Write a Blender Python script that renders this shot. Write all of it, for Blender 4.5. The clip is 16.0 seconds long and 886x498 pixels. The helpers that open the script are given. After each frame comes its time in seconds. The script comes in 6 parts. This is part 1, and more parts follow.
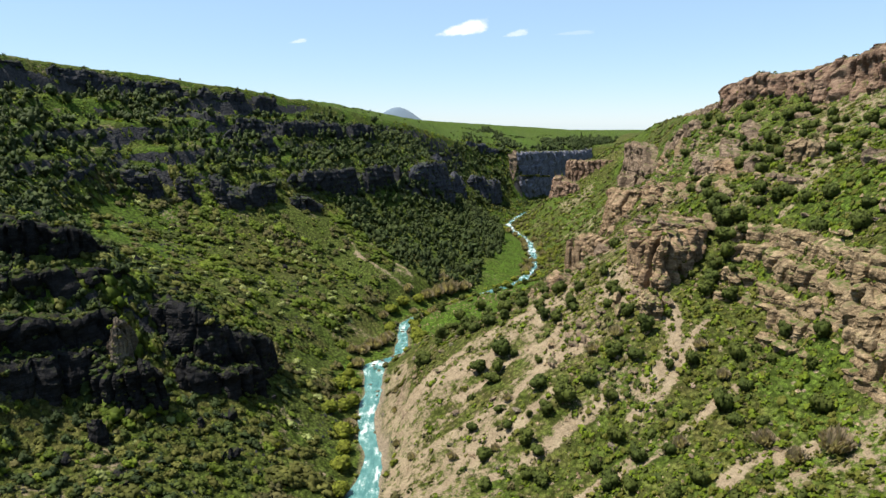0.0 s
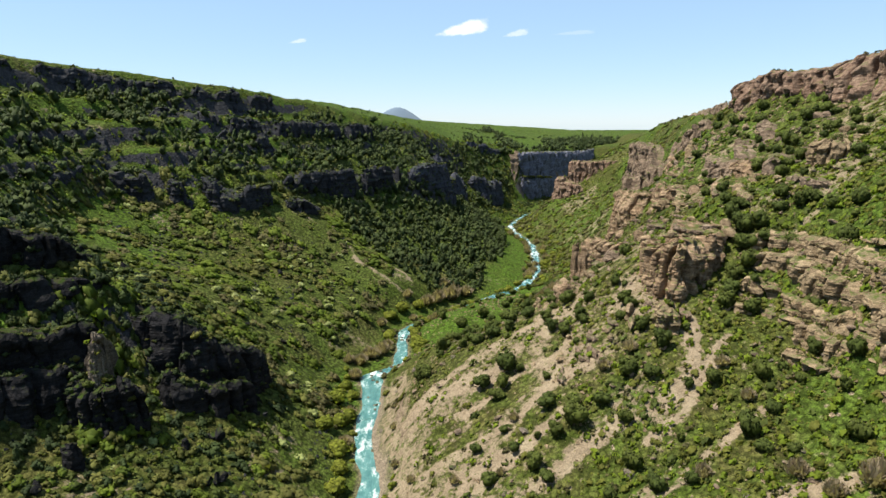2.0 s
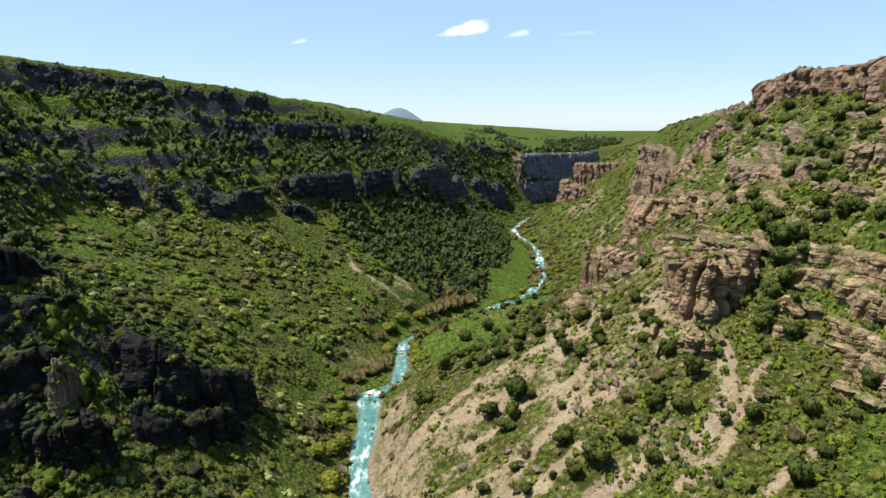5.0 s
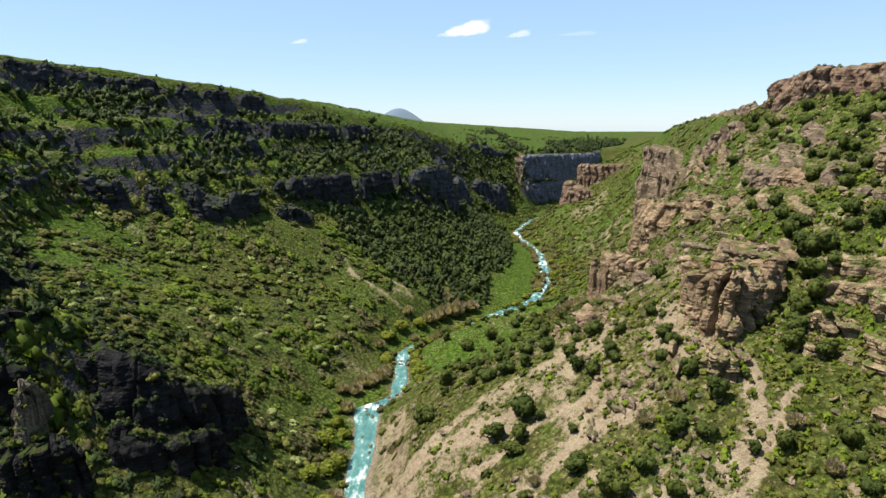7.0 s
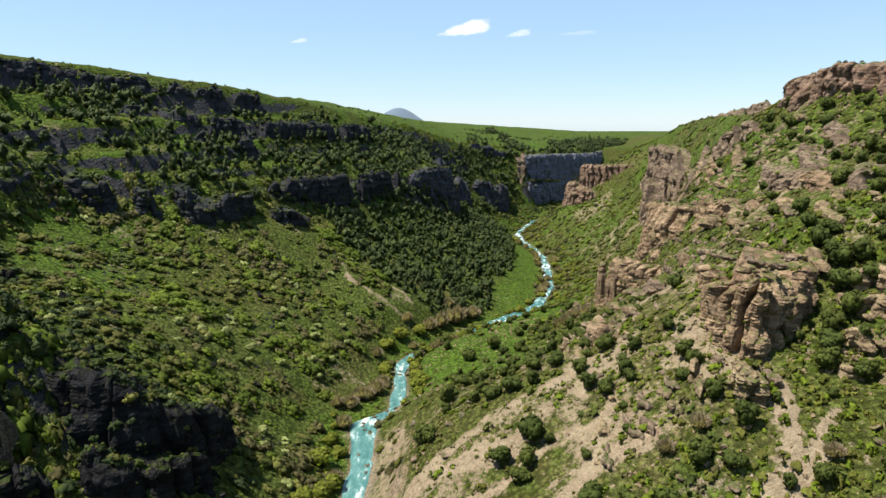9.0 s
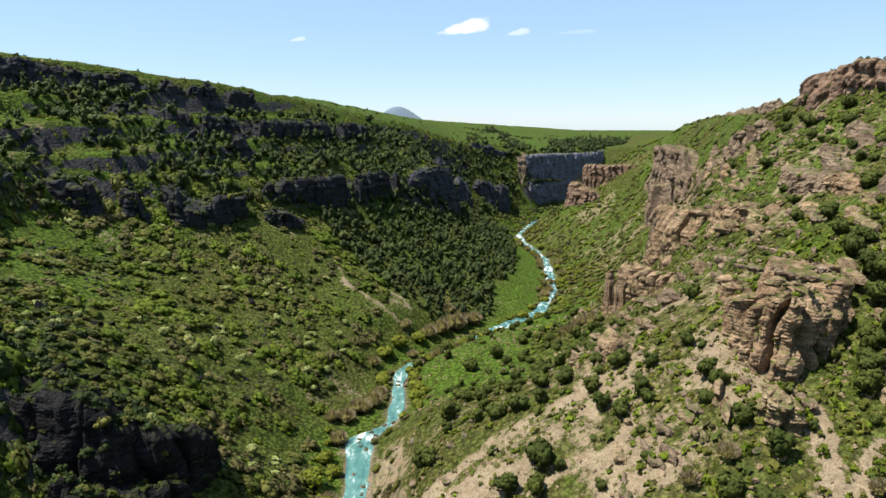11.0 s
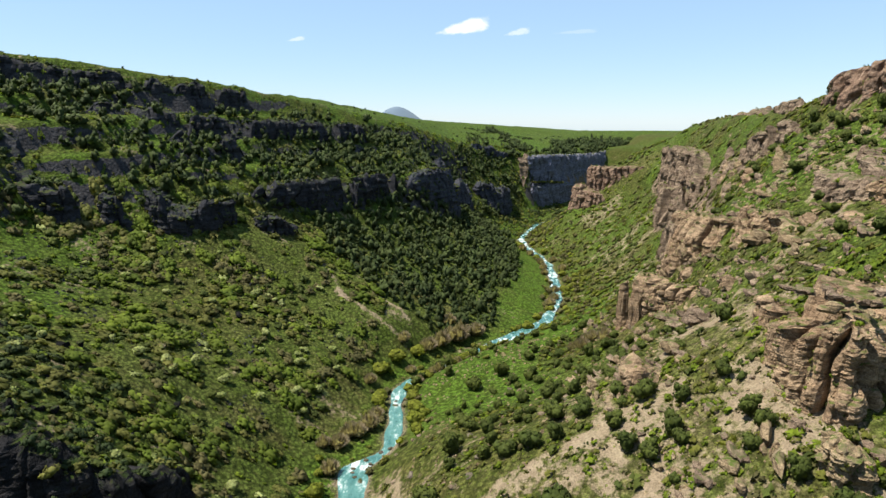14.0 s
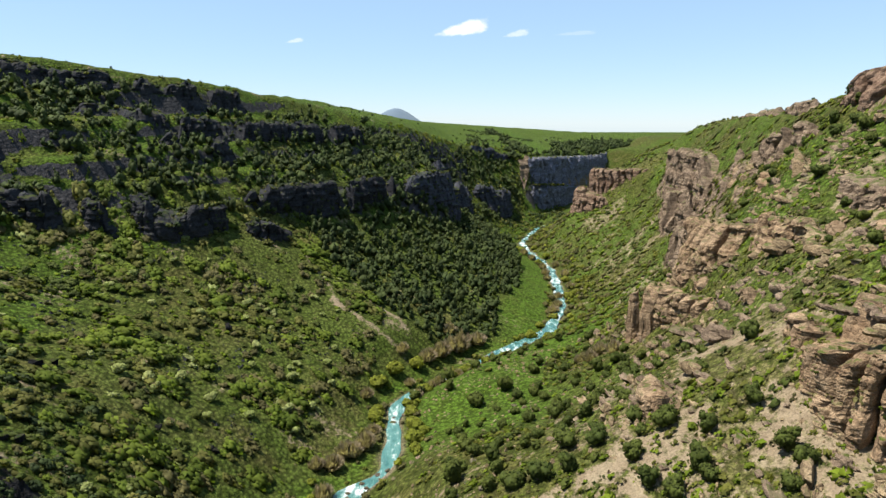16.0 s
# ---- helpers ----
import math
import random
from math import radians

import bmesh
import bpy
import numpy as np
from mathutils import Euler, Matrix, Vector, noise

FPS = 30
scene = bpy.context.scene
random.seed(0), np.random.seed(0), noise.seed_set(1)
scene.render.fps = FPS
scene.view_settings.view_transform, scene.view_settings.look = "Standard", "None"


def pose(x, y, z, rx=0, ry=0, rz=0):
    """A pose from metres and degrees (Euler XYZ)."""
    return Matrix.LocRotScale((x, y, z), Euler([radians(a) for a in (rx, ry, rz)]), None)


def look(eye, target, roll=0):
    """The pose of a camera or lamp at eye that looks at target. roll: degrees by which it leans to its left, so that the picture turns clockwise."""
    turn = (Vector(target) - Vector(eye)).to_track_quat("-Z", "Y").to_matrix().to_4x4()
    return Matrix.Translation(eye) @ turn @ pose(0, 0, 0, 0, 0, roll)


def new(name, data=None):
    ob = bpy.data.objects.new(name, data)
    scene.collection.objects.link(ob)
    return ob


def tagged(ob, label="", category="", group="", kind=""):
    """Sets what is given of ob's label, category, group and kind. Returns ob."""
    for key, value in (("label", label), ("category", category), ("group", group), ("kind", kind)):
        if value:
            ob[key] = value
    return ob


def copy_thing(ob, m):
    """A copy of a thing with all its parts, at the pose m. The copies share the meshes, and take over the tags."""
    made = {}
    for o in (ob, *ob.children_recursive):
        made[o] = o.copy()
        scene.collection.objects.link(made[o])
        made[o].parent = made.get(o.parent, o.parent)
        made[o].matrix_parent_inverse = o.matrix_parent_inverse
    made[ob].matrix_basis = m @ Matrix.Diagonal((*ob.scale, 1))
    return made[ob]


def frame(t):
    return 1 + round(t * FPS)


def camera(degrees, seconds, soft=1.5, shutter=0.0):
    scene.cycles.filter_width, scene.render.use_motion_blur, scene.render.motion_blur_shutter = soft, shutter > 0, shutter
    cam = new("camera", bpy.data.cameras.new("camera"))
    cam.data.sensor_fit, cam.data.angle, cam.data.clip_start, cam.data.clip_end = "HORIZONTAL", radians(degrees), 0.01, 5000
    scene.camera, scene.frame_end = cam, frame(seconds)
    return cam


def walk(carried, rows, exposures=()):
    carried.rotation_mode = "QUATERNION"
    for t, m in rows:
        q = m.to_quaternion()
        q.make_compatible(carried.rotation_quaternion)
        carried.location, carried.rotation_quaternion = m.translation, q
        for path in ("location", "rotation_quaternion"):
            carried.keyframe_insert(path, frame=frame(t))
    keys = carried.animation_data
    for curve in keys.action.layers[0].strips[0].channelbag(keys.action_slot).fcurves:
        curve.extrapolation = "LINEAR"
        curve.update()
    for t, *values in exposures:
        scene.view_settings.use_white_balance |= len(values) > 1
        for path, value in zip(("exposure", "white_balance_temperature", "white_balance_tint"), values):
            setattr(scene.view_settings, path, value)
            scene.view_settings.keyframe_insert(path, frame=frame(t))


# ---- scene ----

# ---------------------------------------------------------------- camera
cam = camera(72.0, 16.0)
DRIFT = [  # seconds, yaw, pitch, roll in degrees: a drone gliding level up the valley
    (0.0, -0.01, -0.03, -0.05), (2.0, -0.01, -0.02, -0.07), (4.0, 0.03, 0.01, -0.05), (6.5, 0.085, 0.075, 0.05),
    (8.0, 0.093, 0.082, 0.07), (9.0, 0.075, 0.035, 0.08), (11.5, -0.015, -0.075, 0.13), (13.0, -0.045, -0.09, 0.14),
    (14.5, -0.11, -0.01, 0.16), (16.0, -0.19, 0.10, 0.13)]
walk(cam, [(t, pose(-0.2 * t, 5.0 * t, 0.0, 78.3 + pitch, 0, yaw) @ pose(0, 0, 0, 0, 0, roll))
           for t, yaw, pitch, roll in DRIFT])

# ---------------------------------------------------------------- light
SUN_AZ, SUN_EL = 98.0, 64.5   # degrees to the left of straight ahead, and above the horizon
world = bpy.data.worlds.new("sky")
scene.world = world
world.use_nodes = True
wn = world.node_tree
sky = wn.nodes.new("ShaderNodeTexSky")
sky.sky_type = "NISHITA"
sky.sun_disc = False
sky.sun_elevation = radians(SUN_EL)
sky.sun_rotation = radians(-SUN_AZ)
sky.altitude = 600.0
sky.air_density, sky.dust_density, sky.ozone_density = 1.0, 0.1, 2.4
wn.nodes["Background"].inputs["Strength"].default_value = 0.060
haze = wn.nodes.new("ShaderNodeMix")   # a thin bright veil, as on a clear spring day
haze.data_type = "RGBA"
haze.inputs[0].default_value = 0.46
haze.inputs[7].default_value = (4.5, 6.8, 9.5, 1)
wn.links.new(sky.outputs[0], haze.inputs[6])
wn.links.new(haze.outputs[2], wn.nodes["Background"].inputs["Color"])
sun_data = bpy.data.lights.new("sun", "SUN")
sun_data.energy, sun_data.angle, sun_data.color = 5.0, radians(0.53), (1.0, 0.95, 0.85)
sun = new("sun", sun_data)
sun_dir = Vector((-math.sin(radians(SUN_AZ)) * math.cos(radians(SUN_EL)),
                  math.cos(radians(SUN_AZ)) * math.cos(radians(SUN_EL)), math.sin(radians(SUN_EL))))
sun.matrix_world = look((0, 0, 300), tuple(Vector((0, 0, 300)) - sun_dir))
scene.view_settings.exposure = 1.163

# ---------------------------------------------------------------- the lie of the land
# TERRAIN BEGIN
def lattice(seed):
    return np.random.RandomState(seed).rand(256, 256)

LATTICES = [lattice(11 + k) for k in range(6)]

def value_noise(x, y, k=0):
    """Smooth noise of 0 to 1 on a unit lattice."""
    g = LATTICES[k % 6]
    xi, yi = np.floor(x).astype(int), np.floor(y).astype(int)
    u, v = x - xi, y - yi
    u, v = u * u * u * (u * (u * 6 - 15) + 10), v * v * v * (v * (v * 6 - 15) + 10)
    a, b = g[xi % 256, yi % 256], g[(xi + 1) % 256, yi % 256]
    c, d = g[xi % 256, (yi + 1) % 256], g[(xi + 1) % 256, (yi + 1) % 256]
    return (a * (1 - u) + b * u) * (1 - v) + (c * (1 - u) + d * u) * v

def fbm(x, y, octaves=4, k=0):
    total, amp, norm = 0.0, 1.0, 0.0
    for o in range(octaves):
        total = total + amp * (value_noise(x * 2 ** o + 17.3 * o, y * 2 ** o + 5.1 * o, k + o) - 0.5)
        norm += amp * 0.5
        amp *= 0.5
    return total / norm

def smooth(a, b, v):
    w = np.clip((v - a) / (b - a), 0, 1)
    return w * w * (3 - 2 * w)

# The river's middle line: y, x.
RIVER = [(-600, -30), (-100, -22), (60, -20), (132, -19.2), (144, -18), (154, -18), (162, -21), (172, -23), (184, -22.3), (198, -24), (207, -24.3), (213, -26.5), (216, -25), (219, -20.5), (223, -17.2),
         (230, -16.8), (245, -17), (262, -17.4), (270, -13), (288, 3), (307, 19), (318, 30), (336, 45), (369, 56), (410, 62), (447, 64.5), (476, 62.5), (502, 58.4), (533, 58), (560, 66), (600, 80), (640, 102), (690, 130), (2000, 130)]
RIVER_Z = -88.5
river_y = np.array([p[0] for p in RIVER], float)
river_px = np.array([p[1] for p in RIVER], float)

def river_x(y):
    ys = np.asarray(y, float)
    w = 0
    for d in (-2, -1, 0, 1, 2):
        w = w + np.interp(ys + d, river_y, river_px)
    return w / 5 + 0.35 * np.sin(ys * 0.27) * smooth(20, 60, ys)

def river_half(y):
    """Half the water's width."""
    ys = np.asarray(y, float)
    return 3.1 - 1.3 * smooth(214, 223, ys) - 0.2 * smooth(262, 272, ys) + 1.5 * smooth(298, 310, ys) - 0.95 * smooth(325, 345, ys) - 0.3 * smooth(400, 500, ys) + 0.45 * np.sin(ys * 0.37) * np.sin(ys * 0.13)

# Lines that run along the valley, each as rows of y, x, z: from the water up the two flanks to the rims.
def contour(*rows):
    return np.array(rows, float)

RIGHT = [
    contour((-100, -8, -80), (60, -5, -80), (132, -5, -82), (145, -6, -79), (160, -8, -74), (172, -7, -71), (190, -3, -71),
            (210, -6, -77), (230, -5, -83), (250, 0, -83.0), (262, 0, -82.5), (270, 2, -82.0), (290, 18, -82.3), (306, 32, -84), (318, 42, -85.5), (340, 62, -86), (380, 71, -86), (430, 76, -86),
            (470, 74, -86), (520, 68, -85), (560, 80, -84), (620, 112, -82), (680, 200, -80)),
    contour((-100, 25, -75), (60, 25, -76), (120, 26, -72), (138, 22, -62.5), (155, 22, -62), (165, 20, -57), (180, 14, -60), (200, 18, -65),
            (220, 22, -73), (245, 25, -77.5), (262, 37, -77), (310, 60, -78), (370, 85, -79), (430, 92, -78), (520, 80, -71),
            (560, 98, -72), (620, 136, -75), (680, 230, -72)),
    contour((-100, 55, -60), (60, 60, -64), (107, 66, -55), (120, 55, -56), (138, 49, -48), (150, 46, -45), (165, 41, -46), (178, 40, -45),
            (190, 47, -44), (204, 55, -43.5), (214, 57, -49), (222, 57.5, -53), (237, 56, -58), (250, 59, -59), (262, 65, -57), (300, 80, -59), (370, 105, -62), (430, 112, -58),
            (480, 116, -57), (505, 108, -58), (525, 96, -60), (560, 115, -60), (620, 160, -60), (680, 260, -60)),
    contour((-100, 85, -40), (60, 86, -48), (107, 79, -48), (120, 75, -47), (135, 74, -42), (150, 71, -37), (160, 68, -34), (172, 56, -34),
            (190, 60, -34), (205, 66, -34), (224, 72, -34), (245, 68, -42), (262, 72, -43), (300, 95, -44), (370, 122, -44),
            (405, 128, -43), (450, 130, -44), (480, 134, -45), (505, 123, -47), (522, 111, -47), (560, 125, -48), (620, 180, -45), (680, 280, -45)),
    contour((-100, 95, -26), (60, 96, -27), (107, 87, -26), (120, 85, -27), (135, 83, -28), (150, 80, -28), (160, 77, -25), (172, 72, -22),
            (190, 74, -24), (205, 78, -24), (217, 81, -23), (245, 80, -27), (262, 85, -26), (300, 104, -27), (370, 128, -20),
            (405, 133, -14.5), (450, 137, -15.5), (480, 142, -31), (505, 129, -33), (522, 117, -34), (560, 135, -38), (620, 190, -28), (680, 290, -28)),
    contour((-100, 120, -5), (60, 120, -6), (107, 112, -7), (135, 104, -9), (152, 102, -10.5), (163, 100, -12), (172, 93, -14.5), (180, 91, -13.5), (190, 92, -13), (213, 93, -15),
            (229, 92, -11), (245, 95, -11), (262, 100, -10), (300, 117, -9), (370, 140, -11), (480, 155, -19), (505, 146, -23), (522, 140, -24),
            (560, 155, -20), (620, 205, -16), (680, 310, -16)),
    contour((-100, 150, 8), (60, 150, 8), (107, 146, 9), (160, 140, 9), (200, 134, 9), (230, 126, 8), (245, 120, 8), (258, 117, 8.5),
            (270, 118, 5), (290, 123, 2), (330, 135, -2), (400, 145, -4), (500, 165, -4), (620, 220, -10), (680, 330, -20)),
    contour((-100, 155, 22), (60, 155, 22), (107, 152, 22), (160, 146, 22), (200, 141, 21), (230, 130, 18), (245, 123, 16.5), (258, 119, 15),
            (270, 122, 14), (290, 129, 10), (330, 140, 7), (400, 152, 4), (500, 184, 3.0), (620, 235, -6), (680, 345, -18)),
    contour((-100, 260, 24), (60, 260, 25), (200, 240, 22), (258, 220, 14), (330, 230, 5), (500, 300, -3), (680, 450, -20))]
LEFT = [
    contour((-100, -32, -87), (132, -28, -87), (160, -34, -86), (188, -33, -87), (214, -40, -87), (230, -36, -86.5), (250, -30, -86.5),
            (270, -26, -86.5), (290, -10, -86.5), (306, 5, -87), (330, 25, -87), (360, 38, -86.5), (400, 44, -86.5), (465, 46, -86.5),
            (515, 45, -86.5), (560, 40, -85), (620, 62, -84), (690, 112, -84)),
    contour((-100, -62, -75), (60, -60, -74), (120, -62, -73), (144, -56, -71.5), (158, -51, -70), (170, -53, -70), (192, -54, -76),
            (221, -46, -80.5), (250, -40, -79), (275, -30, -78), (300, -19, -71), (316, -8, -77), (345, 2, -80.5), (400, 22, -79),
            (465, 30, -77), (515, 30, -75), (560, 25, -72), (620, 52, -72), (690, 105, -66)),
    contour((-100, -85, -60), (60, -85, -64), (110, -88, -66), (120, -86, -65), (130, -83, -63), (138, -79, -61), (147, -70, -64.5), (152, -68, -58), (160, -65, -55), (170, -66, -60), (200, -76, -57.5),
            (227, -78, -61.5), (260, -82, -58.5), (280, -75, -61), (300, -60, -59), (316, -49, -57), (345, -38, -62), (400, -13, -64),
            (465, 8, -64), (515, 10, -62), (560, 5, -58), (620, 42, -58), (690, 99, -50)),
    contour((-100, -108, -42), (60, -105, -46), (120, -100, -47), (136, -92, -45), (150, -84, -38), (160, -82, -37), (170, -90, -44), (205, -97, -50),
            (260, -120, -46), (278, -112, -42), (300, -92, -38), (325, -75, -42), (345, -60, -45), (400, -30, -47), (460, 2, -56),
            (515, 0, -54), (560, -5, -50), (620, 34, -50), (690, 93, -44)),
    contour((-100, -135, -26), (60, -130, -30), (120, -128, -31), (157, -102, -26), (166, -100, -29), (180, -115, -41), (209, -130, -39),
            (257, -146, -34), (278, -138, -29), (293, -112, -33), (302, -97, -36), (325, -84, -36), (345, -66, -40), (400, -36, -42),
            (460, -1, -52), (515, -3, -48), (560, -8, -44), (620, 28, -44), (690, 84, -40)),
    contour((-100, -145, -12), (60, -142, -16), (120, -142, -18), (157, -122, -18), (166, -123, -21), (209, -142, -25), (257, -151, -19),
            (278, -147, -16), (293, -121, -20), (302, -106, -23), (325, -90, -25), (345, -73, -27), (400, -43, -28), (460, -7, -32),
            (515, -10, -30), (560, -15, -29), (620, 18, -30), (690, 74, -34)),
    contour((-100, -175, 2), (60, -170, 0), (157, -165, -2), (209, -165, -3), (278, -160, -4), (313, -144, 2), (345, -125, 1),
            (400, -98, 1), (460, -68, -2), (515, -42, -6), (560, -20, -10), (620, 12, -20), (690, 66, -28)),
    contour((-100, -235, 20), (60, -230, 20), (157, -220, 20), (209, -215, 20), (278, -205, 19), (331, -188, 19), (380, -124, 13),
            (430, -105, 9), (480, -68, 4), (515, -45, -1), (560, -23, -6), (620, 9, -18.5), (690, 63, -26)),
    contour((-100, -242, 36), (60, -236, 35), (209, -222, 34.5), (278, -212, 33.5), (331, -195, 30.5), (380, -126, 21.5), (430, -107, 18.5),
            (480, -71, 8.5), (515, -48, 2.5), (560, -26, -3.5), (620, 6, -17), (690, 60, -25)),
    contour((-100, -340, 39), (60, -340, 39), (331, -310, 34), (380, -240, 24), (480, -200, 18), (620, -130, 9), (690, -80, 3))]

RIM = contour((-107, 430, 18), (-88, 450, 13), (-71, 480, 8.5), (-48, 515, 2.5), (-26, 560, -3.5), (6, 616, -17), (36, 650, -22), (58, 668, -26), (84, 672, -31), (100, 694, -33), (128, 744, -34), (165, 810, -36), (230, 930, -36),
              (330, 1110, -35), (480, 1380, -28))

def base_height(x, y):
    """The bare form of the land, before it is rounded off."""
    yc = np.clip(y, -100, 690)
    rx = river_x(yc)
    out = np.full(x.shape, RIVER_Z - 1.2)
    for side, lines in ((1, RIGHT), (-1, LEFT)):
        px, pz = rx + side * (river_half(yc) + 0.3), np.full(x.shape, RIVER_Z - 1.2)
        for line in lines:
            lx = np.interp(yc, line[:, 0], line[:, 1])
            lz = np.interp(yc, line[:, 0], line[:, 2])
            lx = np.where(side > 0, np.maximum(lx, px + 1.5), np.minimum(lx, px - 1.5))
            w = (x - px) / (lx - px)
            out = np.where((w >= 0) & (w <= 1), pz + (lz - pz) * w, out)
            px, pz = lx, lz
        out = np.where(side * (x - px) > 0, pz, out)
    # The valley is shut off by a wall where it turns away.
    w = (y - 640 - 1.83 * (x - 75)) / 2.08
    wall = -84 + 51 * np.maximum(smooth(-4, 5, w) * smooth(634, 660, y) * smooth(68, 82, x), smooth(870, 910, y))
    out = np.where(y > 620, np.maximum(out, wall), out)
    # Behind the rim the plateau climbs gently to its crest.
    rim_y, rim_z = np.interp(x, RIM[:, 0], RIM[:, 1]), np.interp(x, RIM[:, 0], RIM[:, 2])
    crest = np.interp(x * 1400 / np.maximum(y, 300), (-400, -200, 0, 295, 520), (24, 15, 1, -17, -19))
    climb = np.clip((y - rim_y) / (1400 - rim_y), 0, 1)
    plateau = rim_z + (crest - rim_z) * climb ** 0.8 + 1.5 * fbm(x / 90, y / 90, 2, 2) * smooth(0, 80, y - rim_y)
    return np.where((y > rim_y) & (x > RIM[0, 0]), plateau, out)

GX0, GX1, GY0, GY1, GS = -420.0, 480.0, -120.0, 1460.0, 1.5
gx, gy = np.arange(GX0, GX1 + 1, GS), np.arange(GY0, GY1 + 1, GS)
RAW = base_height(*np.meshgrid(gx, gy, indexing="ij"))
for _ in range(2):
    for axis in (0, 1):
        RAW = (np.roll(RAW, 1, axis) + 2 * RAW + np.roll(RAW, -1, axis)) / 4
ROUND = RAW.copy()
for _ in range(10):
    for axis in (0, 1):
        ROUND = (np.roll(ROUND, 1, axis) + 2 * ROUND + np.roll(ROUND, -1, axis)) / 4

def sample(field, x, y):
    u = np.clip((x - GX0) / GS, 20, field.shape[0] - 21)
    v = np.clip((y - GY0) / GS, 20, field.shape[1] - 21)
    i, j = u.astype(int), v.astype(int)
    u, v = u - i, v - j
    return (field[i, j] * (1 - u) + field[i + 1, j] * u) * (1 - v) + (field[i, j + 1] * (1 - u) + field[i + 1, j + 1] * u) * v

TERRACE = 11.5   # rise of one terrace on the shaded flank

def terrace_phase(x, y, z):
    """0 to 1 through one terrace: its tread first, then the steep riser."""
    p = z / TERRACE + 0.55 * fbm(x / 45, y / 45, 2, 0)
    return p, p - np.floor(p)

def terraced(x, y):
    """Where the shaded flank climbs in terraces."""
    yc = np.clip(y, -100, 690)
    low, top = (np.interp(yc, LEFT[k][:, 0], LEFT[k][:, 1]) for k in (5, 8))
    return smooth(0, 10, low - x) * smooth(0, 12, x - top) * smooth(190, 230, y) * (1 - 0.4 * smooth(440, 520, y))

def height(x, y):
    """The ground's height with its gullies, ledges and hummocks."""
    x, y = np.asarray(x, float), np.asarray(y, float)
    z = sample(ROUND, x, y)
    far = np.clip(np.maximum(np.maximum(GY0 + 30 - y, y - GY1 + 30), np.maximum(GX0 + 30 - x, x - GX1 + 30)), 0, None)
    z = z - 0.014 * far
    bank = smooth(4, 16, np.abs(x - river_x(np.clip(y, -100, 690))))
    z = z + bank * (1.5 * fbm(x / 34, y / 34, 3, 1) + 0.75 * fbm(x / 9, y / 9, 3, 2))
    slope = np.hypot(sample(ROUND, x + 2, y) - sample(ROUND, x - 2, y), sample(ROUND, x, y + 2) - sample(ROUND, x, y - 2)) / 4
    p, f = terrace_phase(x, y, z)
    z = z + 0.72 * TERRACE * (np.floor(p) + smooth(0.55, 1.0, f) - p) * terraced(x, y)
    steep = smooth(0.45, 0.9, slope)
    ledge = 3.2
    phase = z / ledge + 0.6 * fbm(x / 15, y / 15, 2, 3)
    step = (np.floor(phase) + smooth(0.55, 1.0, phase - np.floor(phase)) - phase) * ledge
    patch = smooth(0.05, 0.35, fbm(x / 22, y / 22, 3, 4))
    return z + (0.55 + 0.35 * smooth(55, 75, x)) * step * steep * patch + 0.22 * bank * fbm(x / 2.2, y / 2.2, 2, 5)
# TERRAIN END

# ---------------------------------------------------------------- materials
TONE = 0.505   # how light all surfaces are against the colours given below

